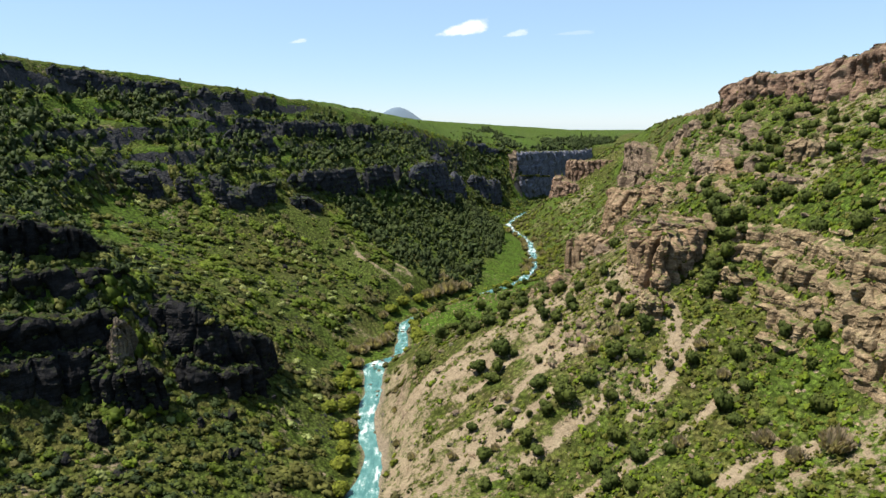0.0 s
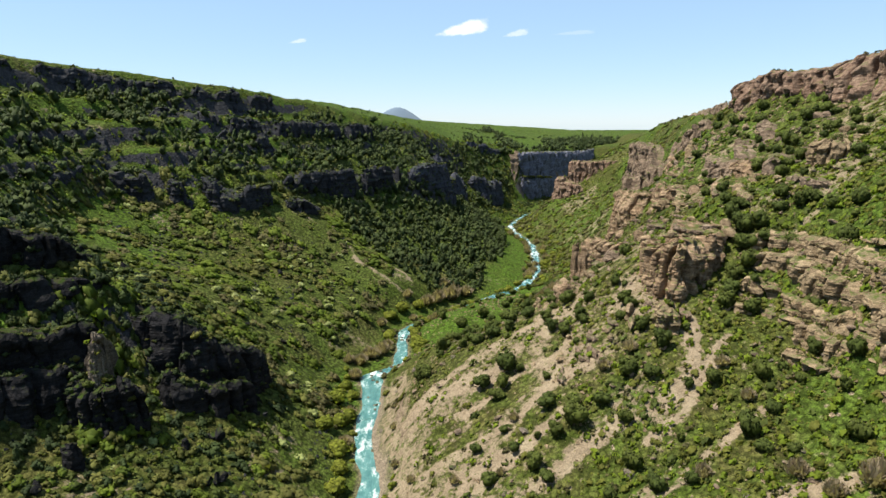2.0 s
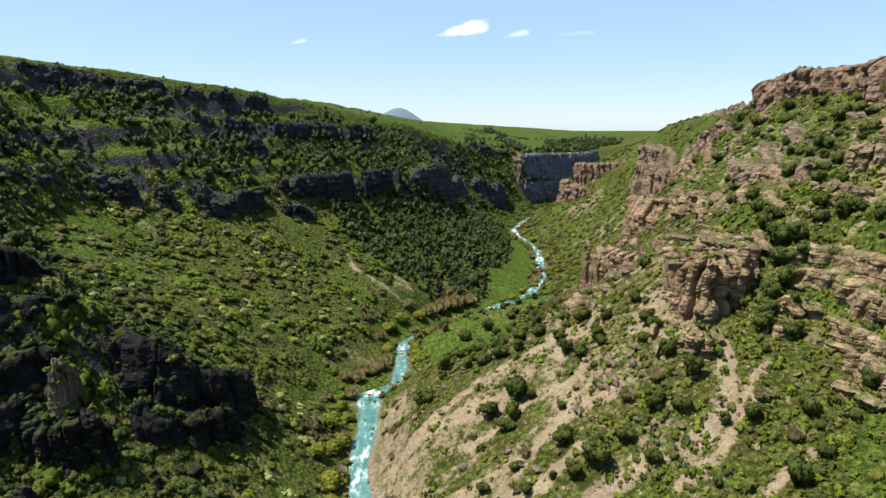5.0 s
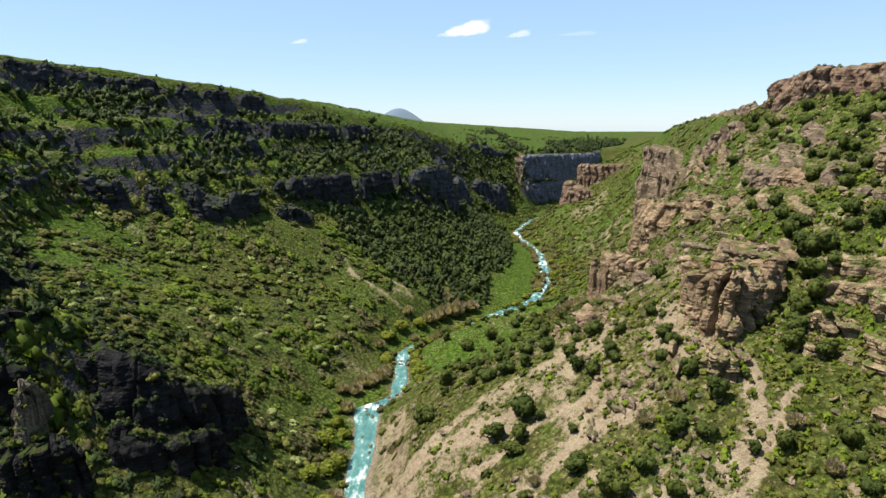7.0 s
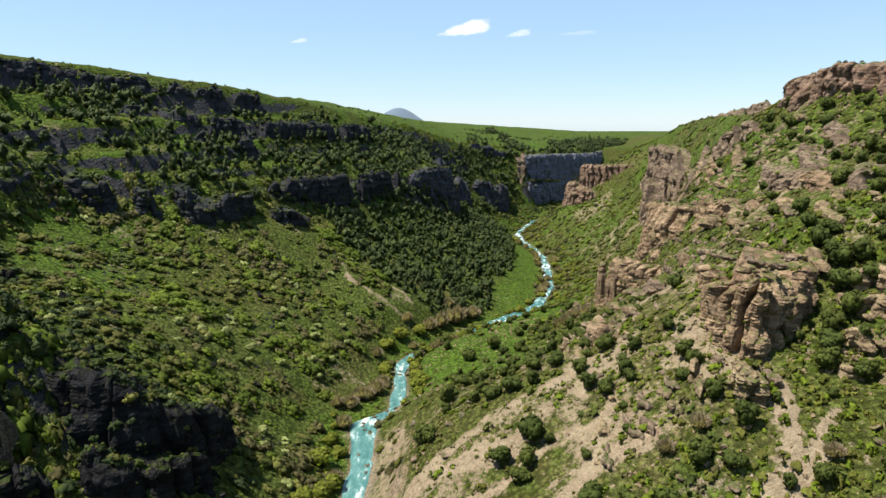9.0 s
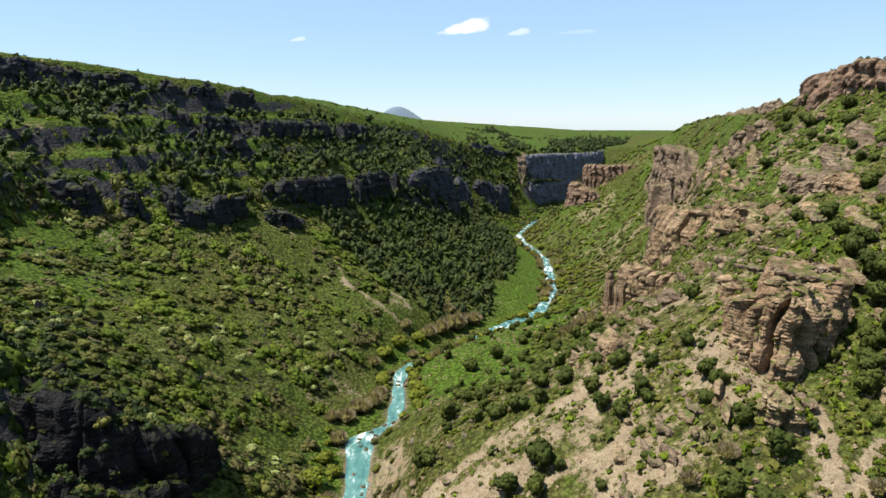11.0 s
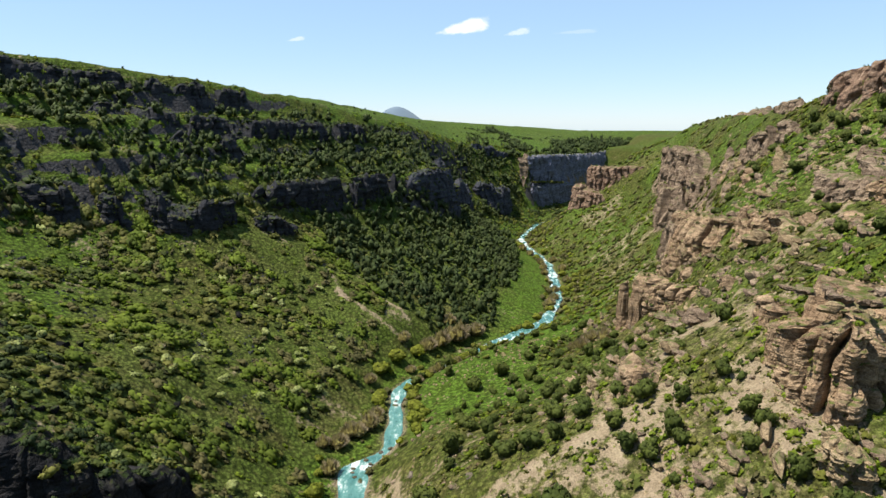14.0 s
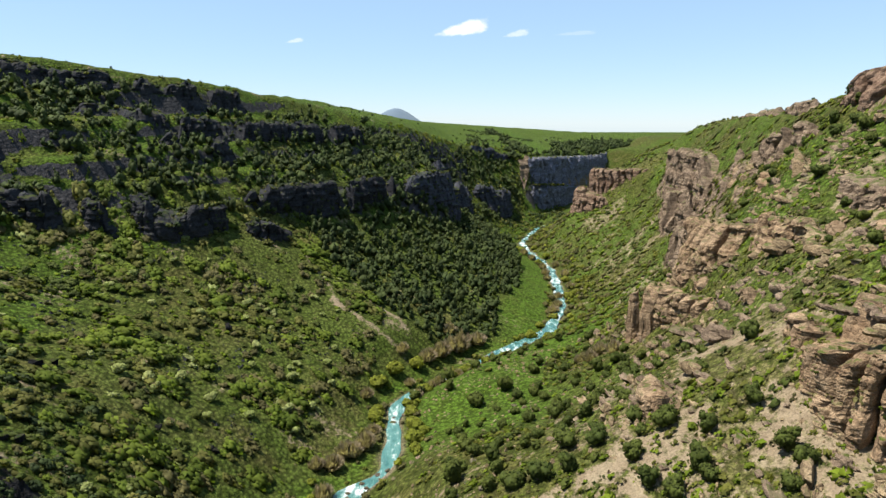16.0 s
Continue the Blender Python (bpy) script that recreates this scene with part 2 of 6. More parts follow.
class Shader:
    """Short hand for a node material."""
    def __init__(self, name, rough=0.9, spec=0.15):
        self.mat = bpy.data.materials.new(name)
        self.mat.use_nodes = True
        self.t = self.mat.node_tree
        self.bsdf = self.t.nodes["Principled BSDF"]
        self.bsdf.inputs["Roughness"].default_value = rough
        self.bsdf.inputs["Specular IOR Level"].default_value = spec
        self.pos = self.t.nodes.new("ShaderNodeNewGeometry").outputs["Position"]

    def put(self, socket, v):
        if isinstance(v, bpy.types.NodeSocket):
            self.t.links.new(v, socket)
        elif isinstance(v, tuple) and len(v) == 3 and socket.type == "RGBA":
            socket.default_value = (*v, 1)
        else:
            socket.default_value = v

    def noise(self, scale, detail=3, rough=0.55, at=None, stretch=None):
        at = at or self.pos
        if stretch:
            m = self.t.nodes.new("ShaderNodeMapping")
            self.t.links.new(at, m.inputs["Vector"])
            m.inputs["Scale"].default_value = stretch
            at = m.outputs[0]
        n = self.t.nodes.new("ShaderNodeTexNoise")
        self.t.links.new(at, n.inputs["Vector"])
        n.inputs["Scale"].default_value = scale
        n.inputs["Detail"].default_value = detail
        n.inputs["Roughness"].default_value = rough
        return n.outputs[0]

    def cells(self, scale, feature="F1"):
        n = self.t.nodes.new("ShaderNodeTexVoronoi")
        n.feature = feature
        self.t.links.new(self.pos, n.inputs["Vector"])
        n.inputs["Scale"].default_value = scale
        return n.outputs["Distance"]

    def span(self, v, a, b, lo=0.0, hi=1.0):
        n = self.t.nodes.new("ShaderNodeMapRange")
        n.interpolation_type = "SMOOTHSTEP"
        for name, value in (("Value", v), ("From Min", a), ("From Max", b), ("To Min", lo), ("To Max", hi)):
            self.put(n.inputs[name], value)
        return n.outputs[0]

    def math(self, op, a, b=0.0):
        n = self.t.nodes.new("ShaderNodeMath")
        n.operation = op
        self.put(n.inputs[0], a)
        self.put(n.inputs[1], b)
        return n.outputs[0]

    def mix(self, f, a, b, how="MIX"):
        n = self.t.nodes.new("ShaderNodeMix")
        n.data_type, n.blend_type = "RGBA", how
        self.put(n.inputs[0], f)
        self.put(n.inputs[6], a)
        self.put(n.inputs[7], b)
        return n.outputs[2]

    def attr(self, name):
        n = self.t.nodes.new("ShaderNodeAttribute")
        n.attribute_name = name
        return n.outputs["Fac"]

    def gain(self, v):
        """A grey of that value, to multiply with."""
        n = self.t.nodes.new("ShaderNodeCombineColor")
        for k in range(3):
            self.put(n.inputs[k], v)
        return n.outputs[0]

    def up(self):
        g = self.t.nodes.new("ShaderNodeNewGeometry")
        x = self.t.nodes.new("ShaderNodeSeparateXYZ")
        self.t.links.new(g.outputs["Normal"], x.inputs[0])
        return x.outputs["Z"]

    def height(self):
        x = self.t.nodes.new("ShaderNodeSeparateXYZ")
        self.t.links.new(self.pos, x.inputs[0])
        return x.outputs["Z"]

    def done(self, colour, bump=None, strength=0.5, distance=0.3):
        colour = self.mix(1.0, colour, (TONE, TONE, TONE), "MULTIPLY")
        self.put(self.bsdf.inputs["Base Color"], colour)
        if bump is not None:
            b = self.t.nodes.new("ShaderNodeBump")
            b.inputs["Strength"].default_value = strength
            b.inputs["Distance"].default_value = distance
            self.t.links.new(bump, b.inputs["Height"])
            self.t.links.new(b.outputs[0], self.bsdf.inputs["Normal"])
        return self.mat


def rock_shader(name, pale, mid, dark, grass, earth, spec=0.10):
    s = Shader(name, 0.95, spec)
    big, small, fine = s.noise(0.12, 3), s.noise(0.9, 4), s.noise(4.5, 3)
    beds = s.noise(0.9, 3, 0.6, stretch=(0.12, 0.12, 1.0))
    c = s.mix(s.span(big, 0.35, 0.65), mid, pale)
    c = s.mix(s.span(beds, 0.42, 0.62, 0.0, 0.75), c, dark)
    c = s.mix(s.span(small, 0.35, 0.7, 0.0, 0.55), c, pale)
    streak = s.noise(0.8, 3, 0.6, stretch=(1.0, 1.0, 0.16))
    c = s.mix(s.span(streak, 0.56, 0.7, 0.0, 0.6), c, dark)
    crack = s.cells(0.75, "DISTANCE_TO_EDGE")
    c = s.mix(1.0, c, s.gain(s.span(crack, 0.0, 0.07, 0.78, 1.0)), "MULTIPLY")
    c = s.mix(1.0, c, s.gain(s.span(fine, 0.3, 0.7, 0.7, 1.25)), "MULTIPLY")
    thin = s.noise(2.6, 3, 0.6, stretch=(0.10, 0.10, 1.0))
    c = s.mix(1.0, c, s.gain(s.span(thin, 0.35, 0.62, 0.80, 1.10)), "MULTIPLY")
    tops = s.math("MULTIPLY", s.span(s.up(), 0.62, 0.85), s.span(s.noise(0.35, 3), 0.40, 0.55))
    c = s.mix(tops, c, s.mix(s.span(small, 0.4, 0.6), grass, earth))
    relief = s.math("ADD", s.math("ADD", s.math("MULTIPLY", small, 0.8), s.math("MULTIPLY", thin, 0.25)), s.math("MULTIPLY", s.math("ADD", fine, s.span(crack, 0.0, 0.12, 0.0, 0.35)), 0.45))
    return s.done(c, relief, 0.9, 0.5)

warm_rock = rock_shader("warm layered rock", (0.54, 0.385, 0.245), (0.395, 0.258, 0.155), (0.165, 0.105, 0.066), (0.10, 0.13, 0.025), (0.20, 0.16, 0.09))
tan_rock = rock_shader("pale tan layered rock", (0.49, 0.368, 0.225), (0.375, 0.266, 0.155), (0.18, 0.122, 0.075), (0.10, 0.14, 0.025), (0.22, 0.18, 0.10))
dusty_rock = rock_shader("dusty brown rock", (0.41, 0.305, 0.215), (0.30, 0.212, 0.148), (0.145, 0.10, 0.072), (0.09, 0.12, 0.025), (0.18, 0.15, 0.085))
dull_rock = rock_shader("dull brown rock", (0.30, 0.245, 0.19), (0.215, 0.17, 0.13), (0.11, 0.085, 0.066), (0.07, 0.10, 0.02), (0.14, 0.12, 0.07))
# Shade of the near spur is put into this almost black rock colour.
shade_black_rock = rock_shader("rock blackened for shade", (0.050, 0.048, 0.050), (0.024, 0.024, 0.026), (0.010, 0.010, 0.011), (0.05, 0.08, 0.016), (0.06, 0.056, 0.03), 0.02)
# Bluish dark rock: shade and haze of the left flank are in its colour.
shade_blue_rock = rock_shader("blue grey rock tinted for haze and shade", (0.125, 0.128, 0.155), (0.080, 0.083, 0.108), (0.044, 0.046, 0.060), (0.06, 0.09, 0.02), (0.08, 0.075, 0.045))
# Grey rock of the left flank, with its shade put into the colour.
shade_grey_rock = rock_shader("grey rock darkened for shade", (0.078, 0.078, 0.088), (0.044, 0.045, 0.053), (0.022, 0.023, 0.028), (0.055, 0.085, 0.018), (0.070, 0.066, 0.034))
red_rock = rock_shader("red brown weathered rock", (0.43, 0.30, 0.215), (0.315, 0.198, 0.138), (0.16, 0.09, 0.062), (0.10, 0.13, 0.025), (0.20, 0.15, 0.09))
# Headwall rock, its colour lifted and blued to stand in for haze.
hazed_rock = rock_shader("blue grey rock tinted for haze and shade", (0.285, 0.285, 0.365), (0.215, 0.215, 0.285), (0.145, 0.145, 0.195), (0.08, 0.11, 0.025), (0.14, 0.12, 0.07))

def ground_shader():
    s = Shader("grass, scree and soil", 0.95, 0.05)
    large, mid, fine, grain = s.noise(0.022, 3), s.noise(0.14, 4), s.noise(0.75, 4, 0.65), s.noise(3.2, 3, 0.6)
    tuft = s.noise(0.42, 6, 0.7)
    grass = s.mix(s.span(large, 0.4, 0.6), (0.088, 0.120, 0.022), (0.108, 0.120, 0.030))
    grass = s.mix(s.span(mid, 0.42, 0.62, 0.0, 0.85), grass, (0.142, 0.132, 0.042))
    grass = s.mix(s.span(fine, 0.5, 0.72, 0.0, 0.7), grass, (0.065, 0.08, 0.014))
    grass = s.mix(s.math("MULTIPLY", s.attr("dry"), s.span(mid, 0.3, 0.6, 0.5, 1.0)), grass, s.mix(s.span(fine, 0.35, 0.65), (0.185, 0.165, 0.070), (0.135, 0.138, 0.036)))
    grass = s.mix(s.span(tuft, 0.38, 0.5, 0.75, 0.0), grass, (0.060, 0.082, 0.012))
    grass = s.mix(s.span(tuft, 0.56, 0.68, 0.0, 0.7), grass, (0.175, 0.165, 0.050))
    lush = s.mix(s.span(fine, 0.35, 0.7), (0.108, 0.188, 0.022), (0.080, 0.128, 0.020))
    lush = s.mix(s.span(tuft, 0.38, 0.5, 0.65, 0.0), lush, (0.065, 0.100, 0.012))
    grass = s.mix(s.math("MULTIPLY", s.attr("lush"), s.span(mid, 0.3, 0.55, 0.45, 1.0)), grass, lush)
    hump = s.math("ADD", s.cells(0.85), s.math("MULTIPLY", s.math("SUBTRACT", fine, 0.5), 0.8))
    # Shading between the tussocks is put into the grass colour.
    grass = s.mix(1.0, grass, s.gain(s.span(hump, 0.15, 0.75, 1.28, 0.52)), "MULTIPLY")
    soil = s.mix(s.span(fine, 0.35, 0.65), (0.41, 0.318, 0.215), (0.30, 0.230, 0.150))
    soil = s.mix(s.span(mid, 0.45, 0.7, 0.0, 0.6), soil, (0.46, 0.378, 0.247))
    edge = s.math("ADD", s.attr("scree"), s.math("MULTIPLY", s.math("SUBTRACT", s.math("ADD", fine, tuft), 1.0), 1.3))
    c = s.mix(s.span(edge, 0.33, 0.67), grass, soil)
    # Left flank rock has shade in its colour; the sunny flank's is warm.
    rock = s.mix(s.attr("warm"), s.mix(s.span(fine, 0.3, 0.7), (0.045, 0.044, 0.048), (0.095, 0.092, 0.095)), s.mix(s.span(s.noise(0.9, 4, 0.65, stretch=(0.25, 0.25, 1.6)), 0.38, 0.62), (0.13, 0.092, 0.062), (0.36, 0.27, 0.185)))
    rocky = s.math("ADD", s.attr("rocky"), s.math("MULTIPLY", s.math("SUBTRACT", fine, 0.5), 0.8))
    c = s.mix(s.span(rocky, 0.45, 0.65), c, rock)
    c = s.mix(s.attr("shore"), c, s.mix(s.span(grain, 0.4, 0.6), (0.20, 0.16, 0.115), (0.34, 0.27, 0.19)))
    pebble = s.cells(0.55)
    stony = s.math("MULTIPLY", s.math("MULTIPLY", s.span(pebble, 0.22, 0.34, 1.0, 0.0), s.span(s.noise(0.11, 3), 0.54, 0.68)), s.attr("warm"))
    c = s.mix(stony, c, s.mix(s.span(grain, 0.35, 0.65), (0.20, 0.15, 0.10), (0.42, 0.33, 0.23)))
    rough = s.mix(s.span(edge, 0.33, 0.67), s.gain(s.span(grain, 0.3, 0.7, 0.52, 1.42)), s.gain(s.span(grain, 0.3, 0.7, 0.74, 1.18)))
    c = s.mix(1.0, c, rough, "MULTIPLY")
    relief = s.math("SUBTRACT", s.math("ADD", fine, s.math("MULTIPLY", grain, 0.4)), s.math("MULTIPLY", hump, 0.6))
    return s.done(c, relief, 0.9, 0.7)

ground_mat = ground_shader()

def water_shader():
    s = Shader("glacial water", 0.12, 0.5)
    runs = s.noise(0.55, 4, 0.6, stretch=(1.0, 0.35, 1.0))
    fine = s.noise(2.4, 4, 0.65)
    white = s.math("ADD", s.math("ADD", runs, s.math("MULTIPLY", s.math("SUBTRACT", fine, 0.5), 0.45)), s.attr("rapid"))
    c = s.mix(s.span(runs, 0.3, 0.6), (0.060, 0.19, 0.175), (0.15, 0.33, 0.30))
    foam = s.span(white, 0.61, 0.74)
    c = s.mix(foam, c, (0.82, 0.87, 0.86))
    s.put(s.bsdf.inputs["Roughness"], s.span(white, 0.55, 0.7, 0.15, 0.75))
    return s.done(c, s.math("ADD", runs, s.math("MULTIPLY", fine, 0.5)), 0.7, 0.35)

water_mat = water_shader()

def leaf_shader(name, a, b, thin=0.25, single=True):
    """Foliage: each clump and each plant differs a little."""
    s = Shader(name, 0.75, 0.12)
    g = s.t.nodes.new("ShaderNodeNewGeometry")
    island = g.outputs["Random Per Island"]
    own = s.t.nodes.new("ShaderNodeObjectInfo").outputs["Random"] if single else s.attr("tint")
    c = s.mix(own, a, b)
    c = s.mix(1.0, c, s.gain(s.span(island, 0.0, 1.0, *((0.62, 1.38) if single else (0.80, 1.20)))), "MULTIPLY")
    if not single:
        c = s.mix(1.0, c, s.gain(s.span(s.math("FRACT", s.math("MULTIPLY", own, 7.3)), 0.0, 1.0, 0.78, 1.22)), "MULTIPLY")
    c = s.mix(s.span(s.noise(1.4, 2), 0.4, 0.65, 0.0, 0.35), c, b)
    mat = s.done(c)
    if thin:
        tr = s.t.nodes.new("ShaderNodeBsdfTranslucent")
        s.put(tr.inputs["Color"], s.mix(1.0, c, (1.1, 1.25, 0.6), "MULTIPLY"))
        add = s.t.nodes.new("ShaderNodeMixShader")
        add.inputs[0].default_value = thin
        s.t.links.new(s.bsdf.outputs[0], add.inputs[1])
        s.t.links.new(tr.outputs[0], add.inputs[2])
        s.t.links.new(add.outputs[0], s.t.nodes["Material Output"].inputs["Surface"])
    return mat

TINTS = {  # two colours of each kind of plant, and how far light passes its leaves
    "juniper": ((0.060, 0.084, 0.016), (0.098, 0.120, 0.022), 0.16),
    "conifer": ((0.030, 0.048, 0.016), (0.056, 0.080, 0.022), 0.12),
    # Second conifer tint, lightened to stand in for haze over the far wood.
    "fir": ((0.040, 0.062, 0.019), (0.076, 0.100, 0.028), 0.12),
    "green": ((0.125, 0.180, 0.012), (0.185, 0.240, 0.020), 0.28),
    "olive": ((0.125, 0.138, 0.022), (0.185, 0.185, 0.034), 0.25),
    "spring": ((0.105, 0.155, 0.018), (0.185, 0.235, 0.028), 0.32),
    "sage": ((0.110, 0.122, 0.026), (0.185, 0.182, 0.046), 0.28),
    "brown": ((0.102, 0.098, 0.034), (0.165, 0.146, 0.055), 0.20),
    "twig": ((0.320, 0.250, 0.172), (0.430, 0.335, 0.237), 0.40),
    "willow": ((0.190, 0.220, 0.024), (0.245, 0.262, 0.034), 0.32),
    "blossom": ((0.260, 0.310, 0.086), (0.400, 0.430, 0.163), 0.25)}
LEAF = {k: leaf_shader(k + " leaves", *v) for k, v in TINTS.items()}
MANY = {k: leaf_shader(k + " thicket", *v, single=False) for k, v in TINTS.items()}

def bark_shader():
    s = Shader("grey brown bark", 0.9)
    n = s.noise(6, 3, stretch=(1, 1, 0.25))
    return s.done(s.mix(s.span(n, 0.35, 0.65), (0.09, 0.065, 0.045), (0.17, 0.135, 0.10)), n, 0.6, 0.05)

bark = bark_shader()

# ---------------------------------------------------------------- meshes from arrays
def array_mesh(name, co, faces, mat, flat=True, **values):
    """A mesh from vertices and faces of one size; values: a float for each vertex."""
    co, faces = np.asarray(co, np.float32), np.asarray(faces, np.int32)
    k = faces.shape[1]
    me = bpy.data.meshes.new(name)
    me.vertices.add(len(co))
    me.vertices.foreach_set("co", co.ravel())
    me.loops.add(faces.size)
    me.loops.foreach_set("vertex_index", faces.ravel())
    me.polygons.add(len(faces))
    me.polygons.foreach_set("loop_start", np.arange(0, faces.size, k, dtype=np.int32))
    me.polygons.foreach_set("use_smooth", np.full(len(faces), not flat))
    me.update(calc_edges=True)
    me.materials.append(mat)
    for key, v in values.items():
        me.attributes.new(key, "FLOAT", "POINT").data.foreach_set("value", np.asarray(v, np.float32).ravel())
    return me

def quads(n, m):
    idx = np.arange(n * m).reshape(n, m)
    return np.stack([idx[:-1, :-1], idx[1:, :-1], idx[1:, 1:], idx[:-1, 1:]], -1).reshape(-1, 4)

def grid_mesh(name, X, Y, Z, mat, flat=False, **values):
    return array_mesh(name, np.stack([X, Y, Z], -1).reshape(-1, 3), quads(*X.shape), mat, flat, **values)

def axis_steps(a, b, fine, reach0, reach1, growth=1.12):
    core = np.arange(a, b + fine / 2, fine)
    lo, hi = [], []
    v, s = a, fine
    while v > reach0:
        s = min(s * growth, 250)
        v -= s
        lo.append(v)
    v, s = b, fine
    while v < reach1:
        s = min(s * growth, 250)
        v += s
        hi.append(v)
    return np.concatenate([lo[::-1], core, hi])

def slope_at(x, y, d=1.5):
    return np.hypot(height(x + d, y) - height(x - d, y), height(x, y + d) - height(x, y - d)) / (2 * d)

# Tongues of loose soil: width, then x, y down the slope.
TONGUES = [(2.0, (56, 144), (54, 137), (53, 133), (49, 129), (43, 127), (37, 127), (32, 126), (27, 125), (22, 123), (12, 121)), (1.3, (62, 136), (57, 133), (53, 129), (48, 125), (41, 123)),
           (2.6, (40, 147), (35, 145), (31, 145), (25, 144), (19, 141), (13, 140), (8, 140), (2, 138), (-6, 138)), (2.8, (20, 162), (12, 159), (4, 159), (-4, 159), (-10, 160)),
           (1.5, (62, 119), (55, 116), (48, 113), (41, 111), (35, 109)), (2.2, (65, 98), (60, 99), (55, 99), (50, 97)), (1.8, (16, 133), (9, 133), (3, 129), (-4, 121)), (1.8, (29, 134), (22, 133), (15, 131), (6, 129)),
           (1.0, (74, 99), (69, 98), (66, 97)), (1.6, (40, 114), (34, 111), (26, 108)), (1.3, (33, 157), (27, 155), (19, 155), (12, 153), (2, 151)), (2.0, (24, 171), (8, 167), (-8, 161)),
           (1.4, (-65, 335), (-53, 316), (-43, 300), (-30, 292), (-20, 289)), (1.2, (-60, 339), (-45.5, 321), (-30, 310.5), (-16, 299))]

def tongue_at(x, y):
    """How near to the middle of a tongue a place lies, 0 to 1."""
    wx, wy = x + 2.2 * fbm(x / 9, y / 9, 3, 1), y + 2.2 * fbm(x / 9, y / 9, 3, 4)
    out = np.zeros(np.shape(x))
    for wide, *line in TONGUES:
        for (ax, ay), (bx, by) in zip(line[:-1], line[1:]):
            dx, dy = bx - ax, by - ay
            q = np.clip(((wx - ax) * dx + (wy - ay) * dy) / (dx * dx + dy * dy), 0, 1)
            out = np.maximum(out, 1 - smooth(0.35 * wide, 1.35 * wide, np.hypot(wx - ax - q * dx, wy - ay - q * dy)))
    return out

def scree_at(x, y):
    """How bare the ground is: loose soil that runs in tongues down the sunny side."""
    off = x - river_x(np.clip(y, -100, 690)) - river_half(y)
    bend = 6.0 * fbm(x / 40, y / 40, 2, 3)
    along, over = -0.96 * x - 0.28 * y + bend, 0.28 * x - 0.96 * y + bend
    zone = smooth(0, 3, off) * (1 - smooth(36, 56, x)) * smooth(85, 110, y) * (1 - smooth(180, 206, y))
    tongue = fbm(over / 5, along / 40, 3, 2) + 0.45 * (1 - smooth(10, 40, off)) - 0.02
    out = zone * smooth(-0.1, 0.5, tongue + 0.35 * fbm(x / 7, y / 7, 3, 3)) * 0.50
    bank = smooth(0.3, 1.5, off) * (1 - smooth(7, 12, off)) * smooth(90, 120, y) * (1 - smooth(196, 214, y)) * 0.6
    out = np.maximum(out, bank)
    upper = smooth(0, 3, off) * smooth(40, 60, x) * (1 - smooth(260, 330, y)) * 0.5 * smooth(0.0, 0.45, fbm(over / 8, along / 34, 3, 4))
    gravel = np.maximum(0.64 * smooth(16, 26, x) * (1 - smooth(54, 62, x)) * smooth(134, 150, y) * (1 - smooth(206, 226, y)), 0.17 * smooth(66, 78, x) * (y < 330)) * smooth(-0.5, 0.1, fbm(x / 10, y / 10, 3, 2))
    out = np.maximum(out, gravel)
    far = smooth(0, 3, off) * (1 - smooth(118, 132, x)) * smooth(300, 330, y) * (1 - smooth(560, 640, y)) * 0.5 * smooth(0.0, 0.4, fbm(over / 12, along / 30, 3, 1))
    left = (off < 0) * (1 - smooth(560, 640, y)) * 0.40 * smooth(0.12, 0.5, fbm(x / 14, y / 9, 3, 5))
    return np.maximum.reduce([out, upper, far, left, (0.58 + 0.32 * smooth(-0.3, 0.2, fbm(x / 8, y / 8, 3, 0))) * tongue_at(x, y)])

def spur_at(x, y):
    """The near spur on the left, whose bushes are dark and dense, partly for shade."""
    return (1 - smooth(-7, 7, y - np.interp(x, (-140, -95, -70, -48), (216, 204, 195, 172)) + 9 * fbm(x / 12, y / 12, 3, 2))) * (1 - smooth(-46, -38, x))

def dry_at(x, y):
    """Where the grass is thin and pale, below and beyond the rock tower."""
    low = smooth(12, 26, x) * (1 - smooth(54, 64, x)) * smooth(128, 146, y) * (1 - smooth(205, 235, y))
    crags = smooth(56, 66, x) * (1 - smooth(84, 96, x)) * smooth(176, 196, y) * (1 - smooth(270, 300, y)) * 0.8
    flank = 0.42 * smooth(8, 16, river_x(np.clip(y, -100, 690)) - x) * (1 - spur_at(x, y)) * smooth(0, 10, x - np.interp(y, LEFT[4][:, 0], LEFT[4][:, 1])) * (y < 345)
    beyond = 0.75 * smooth(6, 20, x - river_x(np.clip(y, -100, 690))) * smooth(285, 330, y) * (1 - smooth(600, 660, y))
    return np.maximum.reduce([low, crags, flank, beyond]) * smooth(-0.5, 0.2, fbm(x / 11, y / 11, 3, 4))

def beyond_rim(x, y):
    """How far past the rim of the far plateau a place lies."""
    return np.where(x > -107, y - np.interp(x, RIM[:, 0], RIM[:, 1]), -99.0)

